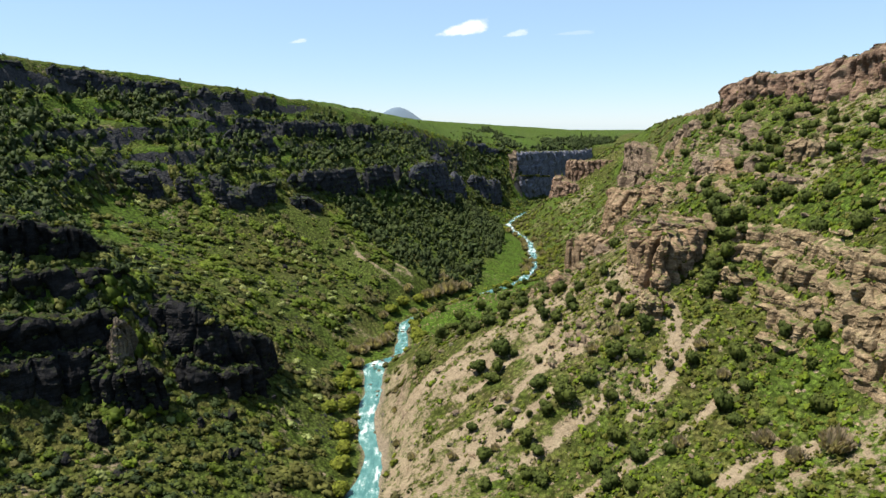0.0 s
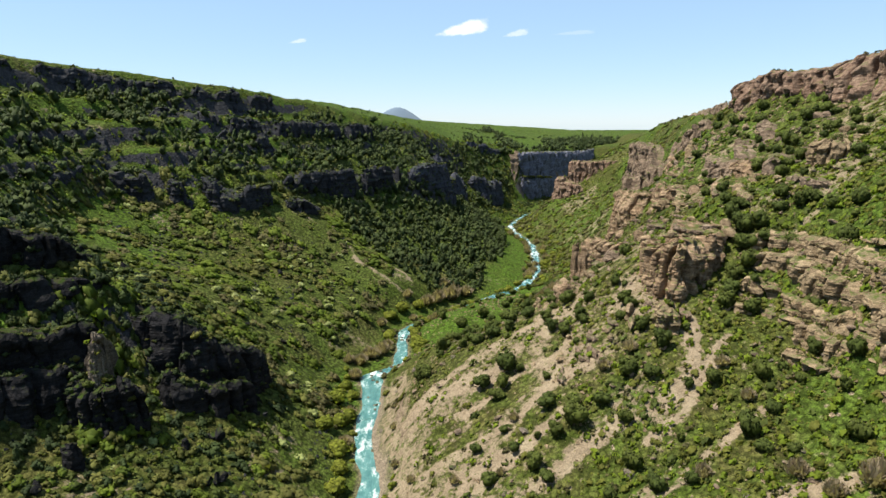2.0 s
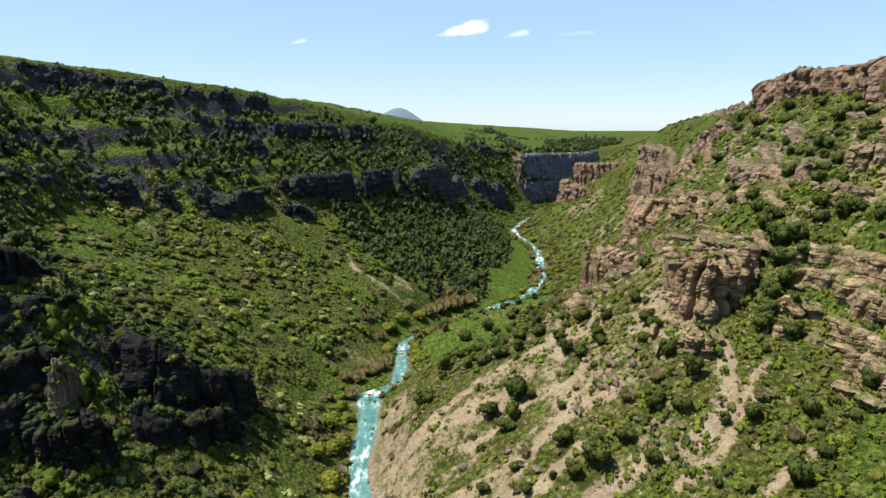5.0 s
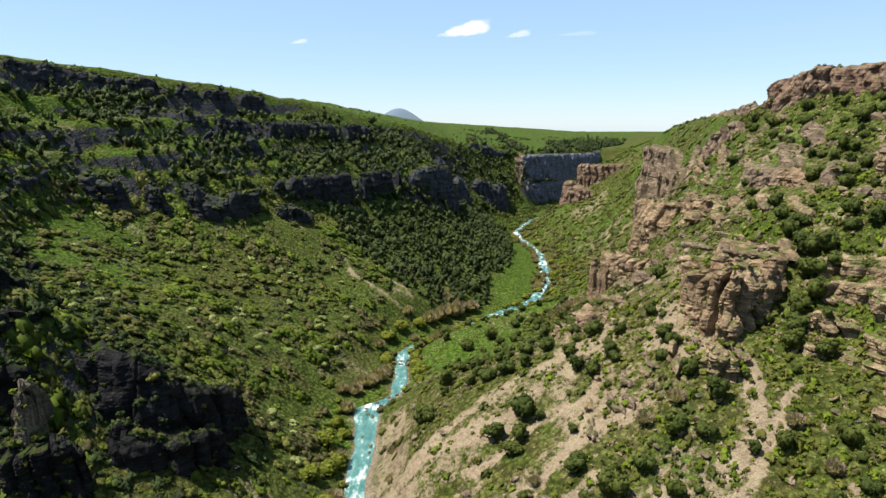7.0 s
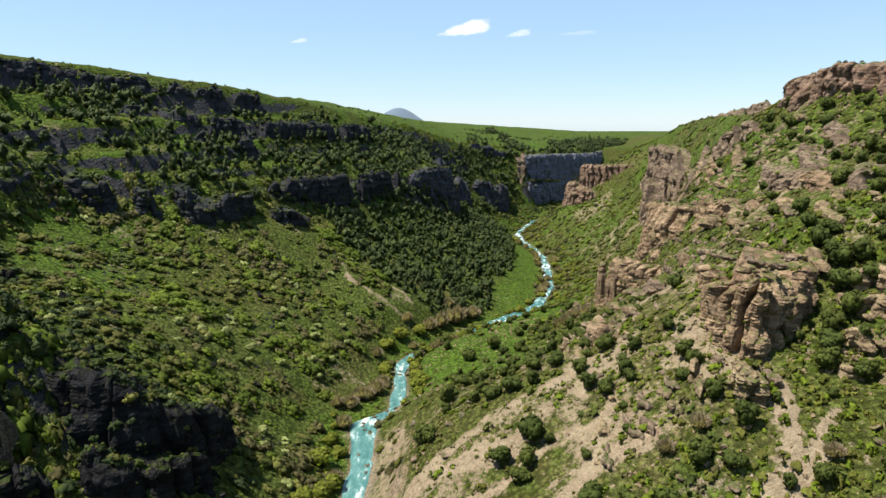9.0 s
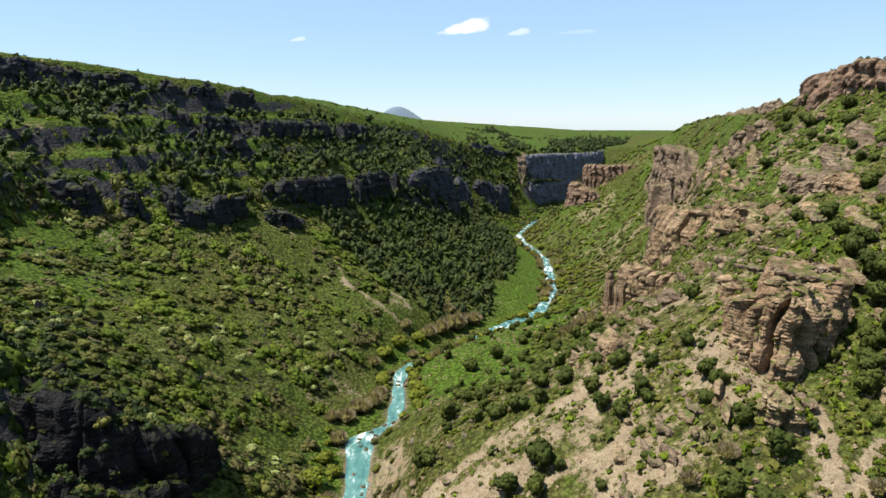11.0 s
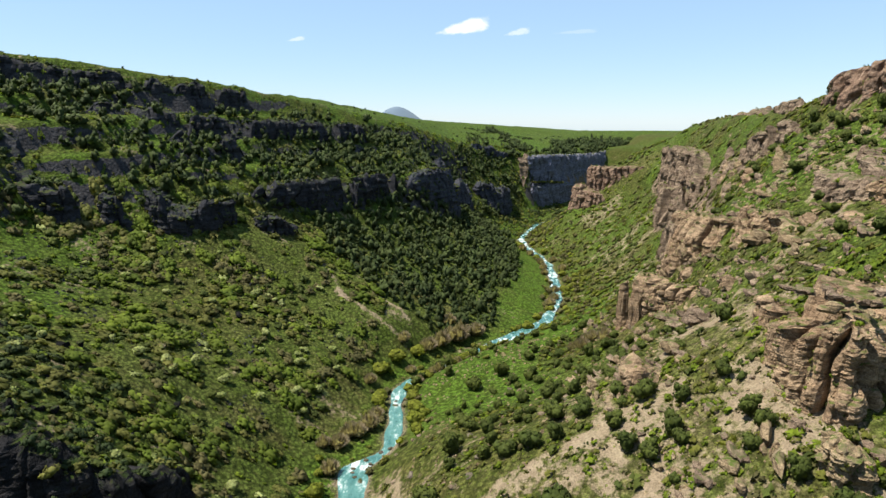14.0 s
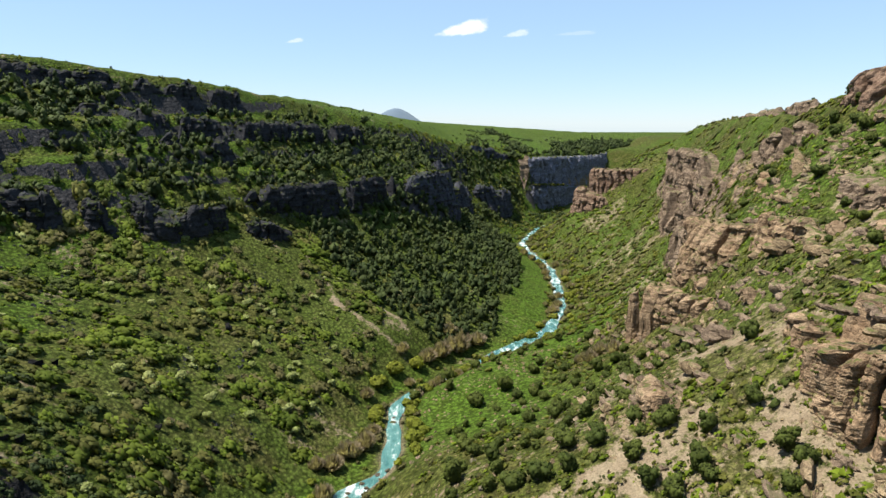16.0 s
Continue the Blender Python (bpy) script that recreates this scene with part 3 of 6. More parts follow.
def lush_at(x, y):
    """Where the grass is deep green: on the flats by the water and on the damp benches."""
    off = x - river_x(np.clip(y, -100, 690))
    flat_right = smooth(3, 7, off) * (1 - smooth(38, 60, off)) * smooth(205, 235, y) * (1 - smooth(330, 380, y))
    flat_left = smooth(3, 6, -off) * (1 - smooth(9, 19, -off - 14 * smooth(320, 345, y))) * smooth(150, 190, y) * np.maximum(smooth(-0.45, 0.1, fbm(x / 12, y / 12, 3, 2)), smooth(320, 340, y))
    near_right = smooth(48, 66, x) * (1 - smooth(128, 150, y)) * 0.75 * smooth(-0.5, 0.2, fbm(x / 14, y / 14, 3, 1))
    bench = smooth(60, 76, x) * 0.8 * smooth(-0.2, 0.3, fbm(x / 20, y / 20, 3, 3))
    mid_left = smooth(4, 10, -off) * 0.42 * smooth(-0.5, 0.1, fbm(x / 18, y / 18, 3, 2)) * (1 - spur_at(x, y))
    terrace = smooth(-10, 0, np.interp(np.clip(y, -100, 690), LEFT[3][:, 0], LEFT[3][:, 1]) - x) * 0.9 * smooth(-0.4, 0.2, fbm(x / 22, y / 22, 3, 1))
    plateau = np.maximum(smooth(0, 15, beyond_rim(x, y)) * 0.8, terrace)
    return np.clip(np.maximum.reduce([flat_right, flat_left, near_right, bench, mid_left, plateau, 0.45 * smooth(-0.1, 0.4, fbm(x / 30, y / 30, 3, 0))]), 0, 1)

# ---------------------------------------------------------------- ground and water
xs = axis_steps(-215, 165, 1.5, -4400, 4400)
ys = axis_steps(95, 390, 1.5, -4400, 4700, 1.03)
GXX, GYY = np.meshgrid(xs, ys, indexing="ij")
GZZ = height(GXX, GYY)
off_water = np.abs(GXX - river_x(np.clip(GYY, -100, 690))) - river_half(GYY)
shore = (1 - smooth(0.2, 1.4, off_water)) * (1 - smooth(560, 620, GYY))
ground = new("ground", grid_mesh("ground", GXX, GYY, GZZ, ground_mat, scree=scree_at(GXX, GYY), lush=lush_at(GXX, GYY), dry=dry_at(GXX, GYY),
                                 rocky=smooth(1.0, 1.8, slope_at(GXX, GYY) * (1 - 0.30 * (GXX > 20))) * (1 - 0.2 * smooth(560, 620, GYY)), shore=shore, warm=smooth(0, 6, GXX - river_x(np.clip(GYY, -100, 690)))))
tagged(ground, "green and stony valley sides with grass, scree and rock", "ground", kind="structure")

ry = np.arange(-180, 640, 0.7)
across = np.linspace(-1.15, 1.15, 15)
RX = river_x(ry)[:, None] + across[None, :] * river_half(ry)[:, None]
RY = np.repeat(ry[:, None], 15, 1)
rapid = 0.10 * smooth(0.0, 0.35, fbm(RX / 9, RY / 14, 2, 1)) + 0.13 * np.exp(-((RY - 216) / 5) ** 2) + 0.05 * smooth(290, 310, RY)
RZ = RIVER_Z + 0.22 * fbm(RX / 1.6, RY / 2.4, 3, 3)
water = new("water", grid_mesh("water", RX, RY, RZ, water_mat, rapid=rapid))
tagged(water, "turquoise glacial river with white rapids between the banks", "river", kind="structure")

# ---------------------------------------------------------------- cliffs
LEDGES = []

def cliff(label, path, seed, mat=warm_rock, lean=0.12, bed=1.7, step=0.4, pillar=5.0, depth=1.7, ledges=0.0, spacing=0.6, back=9.0,
          name="rock_cliff", low=None, pieces=1, breaks=0.45, taper=6.0, square=3.5, jag=1.2, crack=0.75, bulge=1.1, block=1.6, thin=0.12, chunk=0.35):
    """A rock face along a line of x, y and top height, open on the right hand as one goes: beds, pillars, cracks, and a top that runs into the hill."""
    P = np.array(path, float)
    s = np.concatenate([[0], np.cumsum(np.hypot(*np.diff(P[:, :2], axis=0).T))])
    u = np.arange(0, s[-1], spacing)
    x, y, top = (np.interp(u, s, P[:, k]) for k in range(3))
    for _ in range(int(3 / spacing)):
        for a in (x, y, top):
            a[1:-1] = (a[:-2] + 2 * a[1:-1] + a[2:]) / 4
    tx, ty = np.gradient(x), np.gradient(y)
    n = np.hypot(tx, ty)
    nx, ny = ty / n, -tx / n
    end = smooth(0, min(taper, s[-1] * 0.25), u) * smooth(0, min(taper, s[-1] * 0.25), s[-1] - u)
    foot = np.minimum(height(x + 1.5 * nx, y + 1.5 * ny), height(x, y)) - 1.5
    if low is not None:
        foot = np.minimum(foot, low)
    shift = seed * 37.7
    top = top + 1.7 * fbm(u / 5 + shift, u * 0, 3, seed) * end
    worn = 1 - breaks * (1 - smooth(-0.30, -0.08, fbm(u / 13 + shift, u * 0 + 3.3, 3, seed + 1)))
    top = np.maximum(foot + 1.0, foot + (top - foot) * (0.35 + 0.65 * end) * worn)
    rnd = np.random.RandomState(seed)
    bands = rnd.rand(400)
    pu = u / pillar + 0.75 * fbm(u / pillar / 1.7 + shift, top / 26, 2, seed + 2) + 0.12 * np.sin(top * 0.5)
    tops = bands[(np.floor(pu).astype(int) * 13) % 400]
    top = np.maximum(foot + 1.0, top - jag * tops * end)
    rows = max(6, int(np.max(top - foot) / spacing))
    v = np.linspace(0, 1, rows)[None, :]
    U = np.repeat(u[:, None], rows, 1)
    Z = foot[:, None] + v * (top - foot)[:, None]
    h = (Z + 200 + 0.9 * fbm(U / 11 + shift, Z / 30, 2, seed + 1)) / bed
    k = np.floor(h).astype(int)
    f = h - k
    out = step * (bands[k % 400] - 0.5) * 2 - 0.35 * step * (smooth(0.0, 0.12, f) * -1 + 1) - 0.3 * step * (1 - smooth(0, 0.15, 1 - f))
    out = out - ledges * k * (1.0) + ledges * k.min()
    p = U / pillar + 0.75 * fbm(U / pillar / 1.7 + shift, Z / 26, 2, seed + 2) + 0.12 * np.sin(Z * 0.5)
    q = p - np.floor(p)
    out = out + depth * (np.clip(1 - np.abs(2 * q - 1) ** square, 0, 1) ** (1 / square) - 0.7) * (0.5 + bands[(np.floor(p).astype(int) * 7) % 400])
    out = out + block * step * (bands[(k * 31 + np.floor(p).astype(int) * 57) % 400] - 0.5)
    out = out - crack * depth * np.exp(-(np.minimum(q, 1 - q) / 0.09) ** 2)
    fine = (Z + 0.5 * fbm(U / 6 + shift, Z / 9, 2, seed)) / 0.62
    out = out + thin * (np.abs(2 * (fine - np.floor(fine)) - 1) - 0.5) * (0.6 + 0.8 * bands[np.floor(fine).astype(int) % 400]) * smooth(-0.3, 0.2, fbm(U / 5 + shift, Z / 4, 2, seed + 3))
    p2 = U / pillar * 2.6 + fbm(U / 3 + shift, Z / 9, 2, seed + 3)
    q2 = p2 - np.floor(p2)
    out = out + 0.3 * depth * (np.clip(1 - np.abs(2 * q2 - 1) ** square, 0, 1) ** (1 / square) - 0.7)
    out = out + chunk * (bands[(np.floor(h / 2.6 + 0.37 * np.floor(p2)).astype(int) * 17 + np.floor(p2).astype(int) * 29) % 400] - 0.5) * 2
    out = out + bulge * depth * fbm(U / 9 + shift, Z / 7, 3, seed + 4) + 0.4 * fbm(U / 1.6, Z / 1.3 + shift, 2, seed + 5)
    out = out - lean * (Z - foot[:, None]) - 2.5 * (1 - end)[:, None] - 0.9 * smooth(0.9, 1.0, v) ** 2
    X, Y = x[:, None] + out * nx[:, None], y[:, None] + out * ny[:, None]
    joint = np.argwhere((np.diff(k, axis=1) > 0) & (v[:, 1:] > 0.12) & (v[:, 1:] < 0.97))
    keep = joint[rnd.rand(len(joint)) < (0.05 if mat not in (shade_grey_rock, shade_black_rock, shade_blue_rock) else 0.09)]
    LEDGES.extend((X[i, j] - 0.2 * nx[i], Y[i, j] - 0.2 * ny[i], Z[i, j], mat not in (shade_grey_rock, shade_black_rock, shade_blue_rock)) for i, j in keep)
    crown = np.arange(0, len(u), 2)[rnd.rand(len(u[::2])) < (0.95 if mat is tan_rock else 0.5)]
    LEDGES.extend((X[i, -1] - 1.5 * nx[i], Y[i, -1] - 1.5 * ny[i], Z[i, -1] + 0.05, mat not in (shade_grey_rock, shade_black_rock, shade_blue_rock)) for i in crown)
    # The top runs back into the hill.
    wide_box = np.ones(41) / 41
    cnx, cny = (np.convolve(np.pad(a, 20, mode="edge"), wide_box, mode="valid") for a in (nx, ny))
    ring_x, ring_y, ring_z = (np.convolve(np.pad(a, 20, mode="edge"), wide_box, mode="valid") for a in (X[:, -1], Y[:, -1], Z[:, -1]))
    caps = []
    for d in (0.7, 1.8, 3.5, back * 0.65, back):
        wavy = d * (1 + 0.4 * fbm(u / 3 + d, u * 0 + d, 2, seed + 2) * (d < back))
        mixing = min(1.0, d / 4.0)
        cx = X[:, -1] + (ring_x - X[:, -1]) * mixing - wavy * (nx + (cnx - nx) * mixing)
        cy = Y[:, -1] + (ring_y - Y[:, -1]) * mixing - wavy * (ny + (cny - ny) * mixing)
        cz = Z[:, -1] + (ring_z - Z[:, -1]) * mixing + 0.10 * d + 0.9 * fbm(cx / 2.5, cy / 2.5, 2, seed)
        if d == back:
            cz = np.minimum(cz, height(cx, cy)) - 2
        caps.append((cx, cy, cz))
    if mat in (shade_grey_rock, shade_black_rock, shade_blue_rock):
        for cx, cy, cz in caps[:4]:
            grown = rnd.rand(len(u)) < 0.30 * spacing
            LEDGES.extend(zip(cx[grown], cy[grown], cz[grown] - 0.1, np.zeros(int(grown.sum()))))
    X = np.concatenate([X] + [c[0][:, None] for c in caps], 1)
    Y = np.concatenate([Y] + [c[1][:, None] for c in caps], 1)
    Z = np.concatenate([Z] + [c[2][:, None] for c in caps], 1)
    if pieces == 1:
        ob = new(name, grid_mesh(name, X, Y, Z, mat, flat=True))
    else:
        ob = new(name)
        cuts = np.linspace(0, len(u) - 1, pieces + 1).astype(int)
        for a, b in zip(cuts[:-1], cuts[1:]):
            piece = new("buttress", grid_mesh("buttress", X[a:b + 1], Y[a:b + 1], Z[a:b + 1], mat, flat=True))
            piece.parent = ob
    return tagged(ob, label, "cliff" if name == "rock_cliff" else "rock")

# Right flank, from near to far.
def tier(level, far):
    """A level line along the right flank, at one height, from its far end towards the near one."""
    path = []
    for y in np.arange(far, 76, -6.0):
        zs = [float(np.interp(y, RIGHT[k][:, 0], RIGHT[k][:, 2])) for k in (1, 2, 3, 4, 5)]
        xs = [float(np.interp(y, RIGHT[k][:, 0], RIGHT[k][:, 1])) for k in (1, 2, 3, 4, 5)]
        path.append((float(np.interp(level, zs, xs)) - 3.0 + 1.2 * math.sin(y * 0.31 + level), y, level + 0.8))
    return path

for k, (level, far) in enumerate(((-45.5, 134), (-40.5, 146), (-35.5, 152), (-30.5, 156), (-25.6, 160))):
    cliff("pale tan ledge of a layered cliff with grass between", tier(level, far), 50 + k, tan_rock, bed=2.4, step=0.45, pillar=4.6, depth=1.1, lean=0.0, back=3.0,
          breaks=0.25, spacing=0.42, square=5.0, jag=0.9, bulge=0.9, block=1.8, crack=1.1, chunk=0.5)
cliff("massive pinkish brown rock tower with pillars and cracks",
      [(59, 184, -30), (55.5, 175, -31), (52.6, 167, -32.5), (51.6, 160, -31.5), (53.0, 154, -29.5), (56.3, 150.8, -26.4), (58.6, 151.8, -27.5), (60.6, 153.4, -28), (64, 153.6, -27.2), (67.4, 155.5, -27),
       (70, 160, -26), (72.5, 168, -24)], 5, lean=0.0, bed=1.3, step=0.24, pillar=4.2, depth=2.1, back=12, spacing=0.30, square=2.4, jag=2.2, crack=1.2, bulge=0.5, name="rock_tower", pieces=9, breaks=0.0, block=1.0, thin=0.17, chunk=0.55)
cliff("tall pinkish rock slab standing in the grassy slope", [(104, 184, -5), (99, 179, -4), (97, 174, -3.6), (98.5, 169.5, -3.6), (103, 167.5, -4.2), (108, 168.5, -5)], 6, tan_rock, bed=1.3, step=0.3, pillar=3.6, depth=1.2, back=6, lean=0.08, breaks=0.0, jag=2.0, low=-21, taper=2.0, spacing=0.4, thin=0.25)
cliff("broad brown outcrop among grass and junipers", [(102, 156, -3), (101, 150, -3.5), (104, 143, -3), (110, 137, -2), (117, 131, -1)], 7, dusty_rock, pillar=5, back=8, ledges=0.2)
cliff("long reddish rim cliff crowning the valley side",
      [(126, 292, 4), (119, 272, 9), (115, 259, 15.6), (117, 249, 18.2), (121, 240, 18.8), (126, 226, 19.2), (131, 210, 21.6), (136, 192, 25), (141, 170, 26.5), (147, 130, 28), (152, 80, 29)],
      8, red_rock, bed=3.4, step=0.25, pillar=6.0, depth=2.6, back=12, lean=0.10, breaks=0.15, taper=30.0, jag=1.0, square=2.2, crack=0.9, bulge=1.6, block=0.8, spacing=0.55)
cliff("wall of pale brown rock with rounded buttresses by a gully", [(64, 268, -47), (59.5, 259, -45.5), (57, 251, -45.5), (57.5, 243, -45), (59, 236, -44.5), (61.5, 229, -43.5), (65, 222, -42), (70, 217, -41)], 9,
      lean=0.04, bed=1.3, step=0.3, pillar=4.4, depth=2.2, back=5, breaks=0.15, square=2.4, crack=1.0, jag=1.5, spacing=0.45, low=-60)
cliff("tall brown crag with vertical cracks above pinnacles", [(76, 278, -29), (70, 264, -27), (67.5, 253, -26), (68, 245, -26), (71.5, 238, -26), (77, 233.5, -25.5), (83, 230, -25), (89, 225, -24)], 10,
      bed=1.6, step=0.3, pillar=6, depth=2.3, back=8, breaks=0.1, square=3.0, crack=1.1, jag=2.0, spacing=0.45, bulge=0.8)
cliff("broken brown crag beside the gully", [(77, 238, -20), (74.5, 229, -20.5), (75, 221, -21), (79, 214, -20), (85, 208, -18), (92, 203, -17)], 11, pillar=5, depth=1.8, back=6, breaks=0.35, jag=2.0)
cliff("low rocky step on the grassy upper slope", [(93, 232, -10), (89, 224, -11), (88, 214, -12), (90, 204, -12), (93, 196, -11)], 12, dusty_rock, pillar=3.5, depth=1.2, back=6, ledges=0.2)
cliff("low rocky step among tufts of grass", [(84, 205, -18), (81, 196, -18), (80, 187, -17.5), (82, 178, -16)], 13, pillar=3.5, depth=1.2, back=6, ledges=0.2)
cliff("ragged rocky spine running down from the rim", [(126, 356, -12), (118, 330, -7), (113, 306, -4), (110, 288, 0), (111, 274, 3), (115, 264, 5)], 14, dusty_rock, pillar=5, depth=2.0, back=8, lean=0.2)
cliff("low weathered rocks along the grassy crest",
      [(168, 440, 4.5), (158, 405, 5.5), (147, 365, 8), (139, 330, 9.5), (131, 302, 12), (126, 286, 13.5)], 57, dusty_rock, bed=1.5, pillar=5, depth=1.2, back=4, spacing=0.8, breaks=0.75, jag=1.5, lean=0.2)
cliff("sheer red cliff with fluted columns under a grassy top",
      [(116, 556, -33), (109, 540, -32.5), (106.5, 527, -32), (110, 519, -31.5), (117, 513, -31.5), (124, 508, -31), (133, 502, -30), (143, 494, -28), (149, 487, -26), (154, 479, -24)],
      15, red_rock, bed=5.0, step=0.18, pillar=5.0, depth=2.2, back=9, spacing=0.7, lean=0.03, breaks=0.0, crack=1.1, bulge=0.5, jag=0.9, block=0.8, taper=3.0)
cliff("sheer grey brown cliff face with flat beds",
      [(146, 474, -19), (137, 458, -15.5), (131, 446, -14), (127.5, 430, -13), (126.5, 412, -13), (127, 394, -14), (123, 379, -16), (119, 366, -20)],
      18, dusty_rock, bed=3.0, step=0.3, pillar=9.0, depth=2.0, back=10, spacing=0.7, lean=0.05, breaks=0.25, crack=0.9, bulge=0.9, jag=1.6, square=5.0)
cliff("dark crag with upright cracks below the grey face",
      [(122, 420, -33), (115, 405, -31), (112, 392, -31), (115, 380, -32), (112, 362, -34), (106, 346, -36)], 19, dusty_rock, bed=3.0, step=0.3, pillar=4.0, depth=2.2, back=7, spacing=0.7, breaks=0.6, jag=4.0)
cliff("steep broken crag on the middle slope",
      [(98, 350, -42), (93, 330, -41), (89, 312, -39), (86, 296, -37), (83, 282, -34)], 20, dusty_rock, bed=2.5, pillar=4.5, depth=1.8, back=6, spacing=0.7, breaks=0.8, jag=3.0, lean=0.1)
cliff("blunt reddish rock step above the river bend", [(106, 549, -46), (98, 536, -44), (92.5, 523, -43.5), (96, 512, -45), (104, 505, -47), (113, 500, -48)], 16, red_rock, bed=2.5, pillar=5, depth=1.6, back=8, spacing=0.8, breaks=0.1, jag=1.5)
cliff("small brown crag on the lower slope", [(36, 190, -44), (33, 184, -44.5), (33, 178, -45), (37, 174, -44)], 17, pillar=2.6, depth=1.0, back=4)
def flank_point(y, f):
    """A place on the right flank, f contours up."""
    k = int(f)
    a, b = ([float(np.interp(y, RIGHT[i][:, 0], RIGHT[i][:, c])) for c in (1, 2)] for i in (k, k + 1))
    return a[0] + (b[0] - a[0]) * (f - k), a[1] + (b[1] - a[1]) * (f - k)

crags = np.random.RandomState(77)
for k in range(34):
    y0, f, long = crags.uniform(172, 345), crags.uniform(2.5, 5.6), crags.uniform(8, 20)
    rise = crags.uniform(1.6, 4.4)
    line = []
    for q in np.linspace(0.5, -0.5, 5):
        px, pz = flank_point(y0 + q * long, f + 0.25 * q)
        line.append((px - 1.2 + crags.uniform(-0.8, 0.8) + 3.0 * q * q, y0 + q * long, pz + rise))
    if not (48 < line[2][0] < 72 and 145 < y0 < 190):
        cliff("broken ledge of brown rock on the sunny slope", line, 60 + k, (tan_rock, dusty_rock, warm_rock)[k % 3], bed=1.6, step=0.35, pillar=3.2, depth=1.2, back=4.0, spacing=0.55, breaks=0.4, jag=1.6, taper=4.0, chunk=0.4)
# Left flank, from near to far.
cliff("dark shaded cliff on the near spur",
      [(-150, 103, -33), (-128, 111, -35), (-112, 116, -37), (-102, 120, -39), (-94, 124.5, -41), (-87.5, 130, -43), (-81.5, 139, -44), (-77, 149, -46)], 21, shade_black_rock, bed=4.5, step=0.16, block=0.6, pillar=8, depth=1.5, back=10, breaks=0.15, lean=0.06, square=2.4, crack=0.5)
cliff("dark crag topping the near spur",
      [(-150, 130, -15), (-125, 136, -18), (-112, 139, -21), (-102, 143, -23), (-94, 148, -25), (-89, 156, -27), (-87, 165, -30)], 22, shade_black_rock, bed=4.5, step=0.16, block=0.6, pillar=4, depth=1.5, back=9, breaks=0.3, lean=0.06)
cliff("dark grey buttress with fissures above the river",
      [(-80, 154, -44), (-72, 150, -45.5), (-64, 148, -48), (-58, 150, -50), (-53, 155, -53), (-49.5, 163, -57), (-49.5, 172, -61), (-52, 182, -66)], 23, shade_black_rock, bed=4.5, step=0.16, block=0.6, lean=0.16, pillar=9, depth=1.4, back=9, breaks=0.1, spacing=0.45, square=2.2, crack=0.5)
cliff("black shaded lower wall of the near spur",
      [(-118, 107, -46), (-105, 112, -47.5), (-96, 117, -49), (-89, 123, -50), (-84, 129, -51), (-79.5, 137, -53), (-77, 144, -56)], 48, shade_black_rock, bed=4.5, step=0.16, block=0.6, pillar=8, depth=1.5, back=6, breaks=0.15, lean=0.06, square=2.4, crack=0.5)
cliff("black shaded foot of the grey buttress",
      [(-71, 145, -56), (-62, 143, -57), (-55, 146, -59), (-50, 152, -62), (-46.5, 161, -67)], 49, shade_black_rock, bed=4.5, step=0.16, block=0.6, pillar=7, depth=1.5, back=6, breaks=0.2, lean=0.12, square=2.4, crack=0.5)
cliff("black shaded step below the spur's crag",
      [(-122, 129, -27), (-109, 132, -30), (-99, 136, -32), (-91, 141, -34), (-85, 150, -36), (-82.5, 162, -40)], 46, shade_black_rock, bed=4.5, step=0.16, block=0.6, pillar=6, depth=1.8, back=7, breaks=0.25, lean=0.05)
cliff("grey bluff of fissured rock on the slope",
      [(-160, 284, -15), (-153, 276, -17), (-146, 272, -19.5), (-138, 272, -20.5), (-131, 274, -21), (-125, 279, -23)], 24, shade_grey_rock, pillar=7, depth=1.0, back=9, breaks=0.5, jag=1.5, square=5.0, bulge=0.6)
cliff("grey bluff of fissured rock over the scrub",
      [(-141, 214, -26), (-145, 226, -23), (-147.5, 238, -20), (-148, 248, -18), (-149, 258, -17), (-150, 268, -16), (-152, 276, -15)], 47, shade_grey_rock, pillar=7, depth=1.1, back=9, breaks=0.8, jag=1.5, square=5.0, bulge=0.7, lean=0.1)
cliff("low grey bluff between bushes", [(-128, 286, -22), (-121, 281, -23.5), (-114, 283, -25), (-109, 288, -27)], 25, shade_grey_rock, pillar=6, depth=0.9, back=8, breaks=0.6, jag=1.5, square=5.0, bulge=0.6)
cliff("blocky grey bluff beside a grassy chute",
      [(-116, 296, -23), (-109, 289, -25), (-102, 288, -26.5), (-95, 293, -27.5), (-89, 300, -28.5), (-85, 308, -29.5), (-86, 318, -29.5)], 26, shade_grey_rock, pillar=6, depth=0.9, back=9, breaks=0.4, jag=1.0, square=5.0, bulge=0.6, lean=0.05)
cliff("dark cleft crag above conifers", [(-82, 318, -34), (-76, 315, -36), (-70, 317, -38), (-66, 324, -41), (-64, 332, -44)], 27, shade_grey_rock, pillar=4, depth=1.8, back=8)
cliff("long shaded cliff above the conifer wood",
      [(-84, 326, -25), (-73, 336, -25.5), (-63, 348, -26), (-53, 364, -26), (-42, 385, -26.5), (-34, 402, -27), (-26, 418, -29)], 28, shade_grey_rock, pillar=7, depth=1.4, back=10, spacing=0.8, breaks=0.8, square=4.0, lean=0.05)
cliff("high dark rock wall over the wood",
      [(-22, 424, -30), (-12, 440, -29), (-2, 452, -29), (6, 462, -30), (10, 476, -31), (9, 492, -33), (4, 506, -35)], 29, shade_blue_rock, pillar=8, depth=1.6, back=10, spacing=0.8, lean=0.2, breaks=0.3)
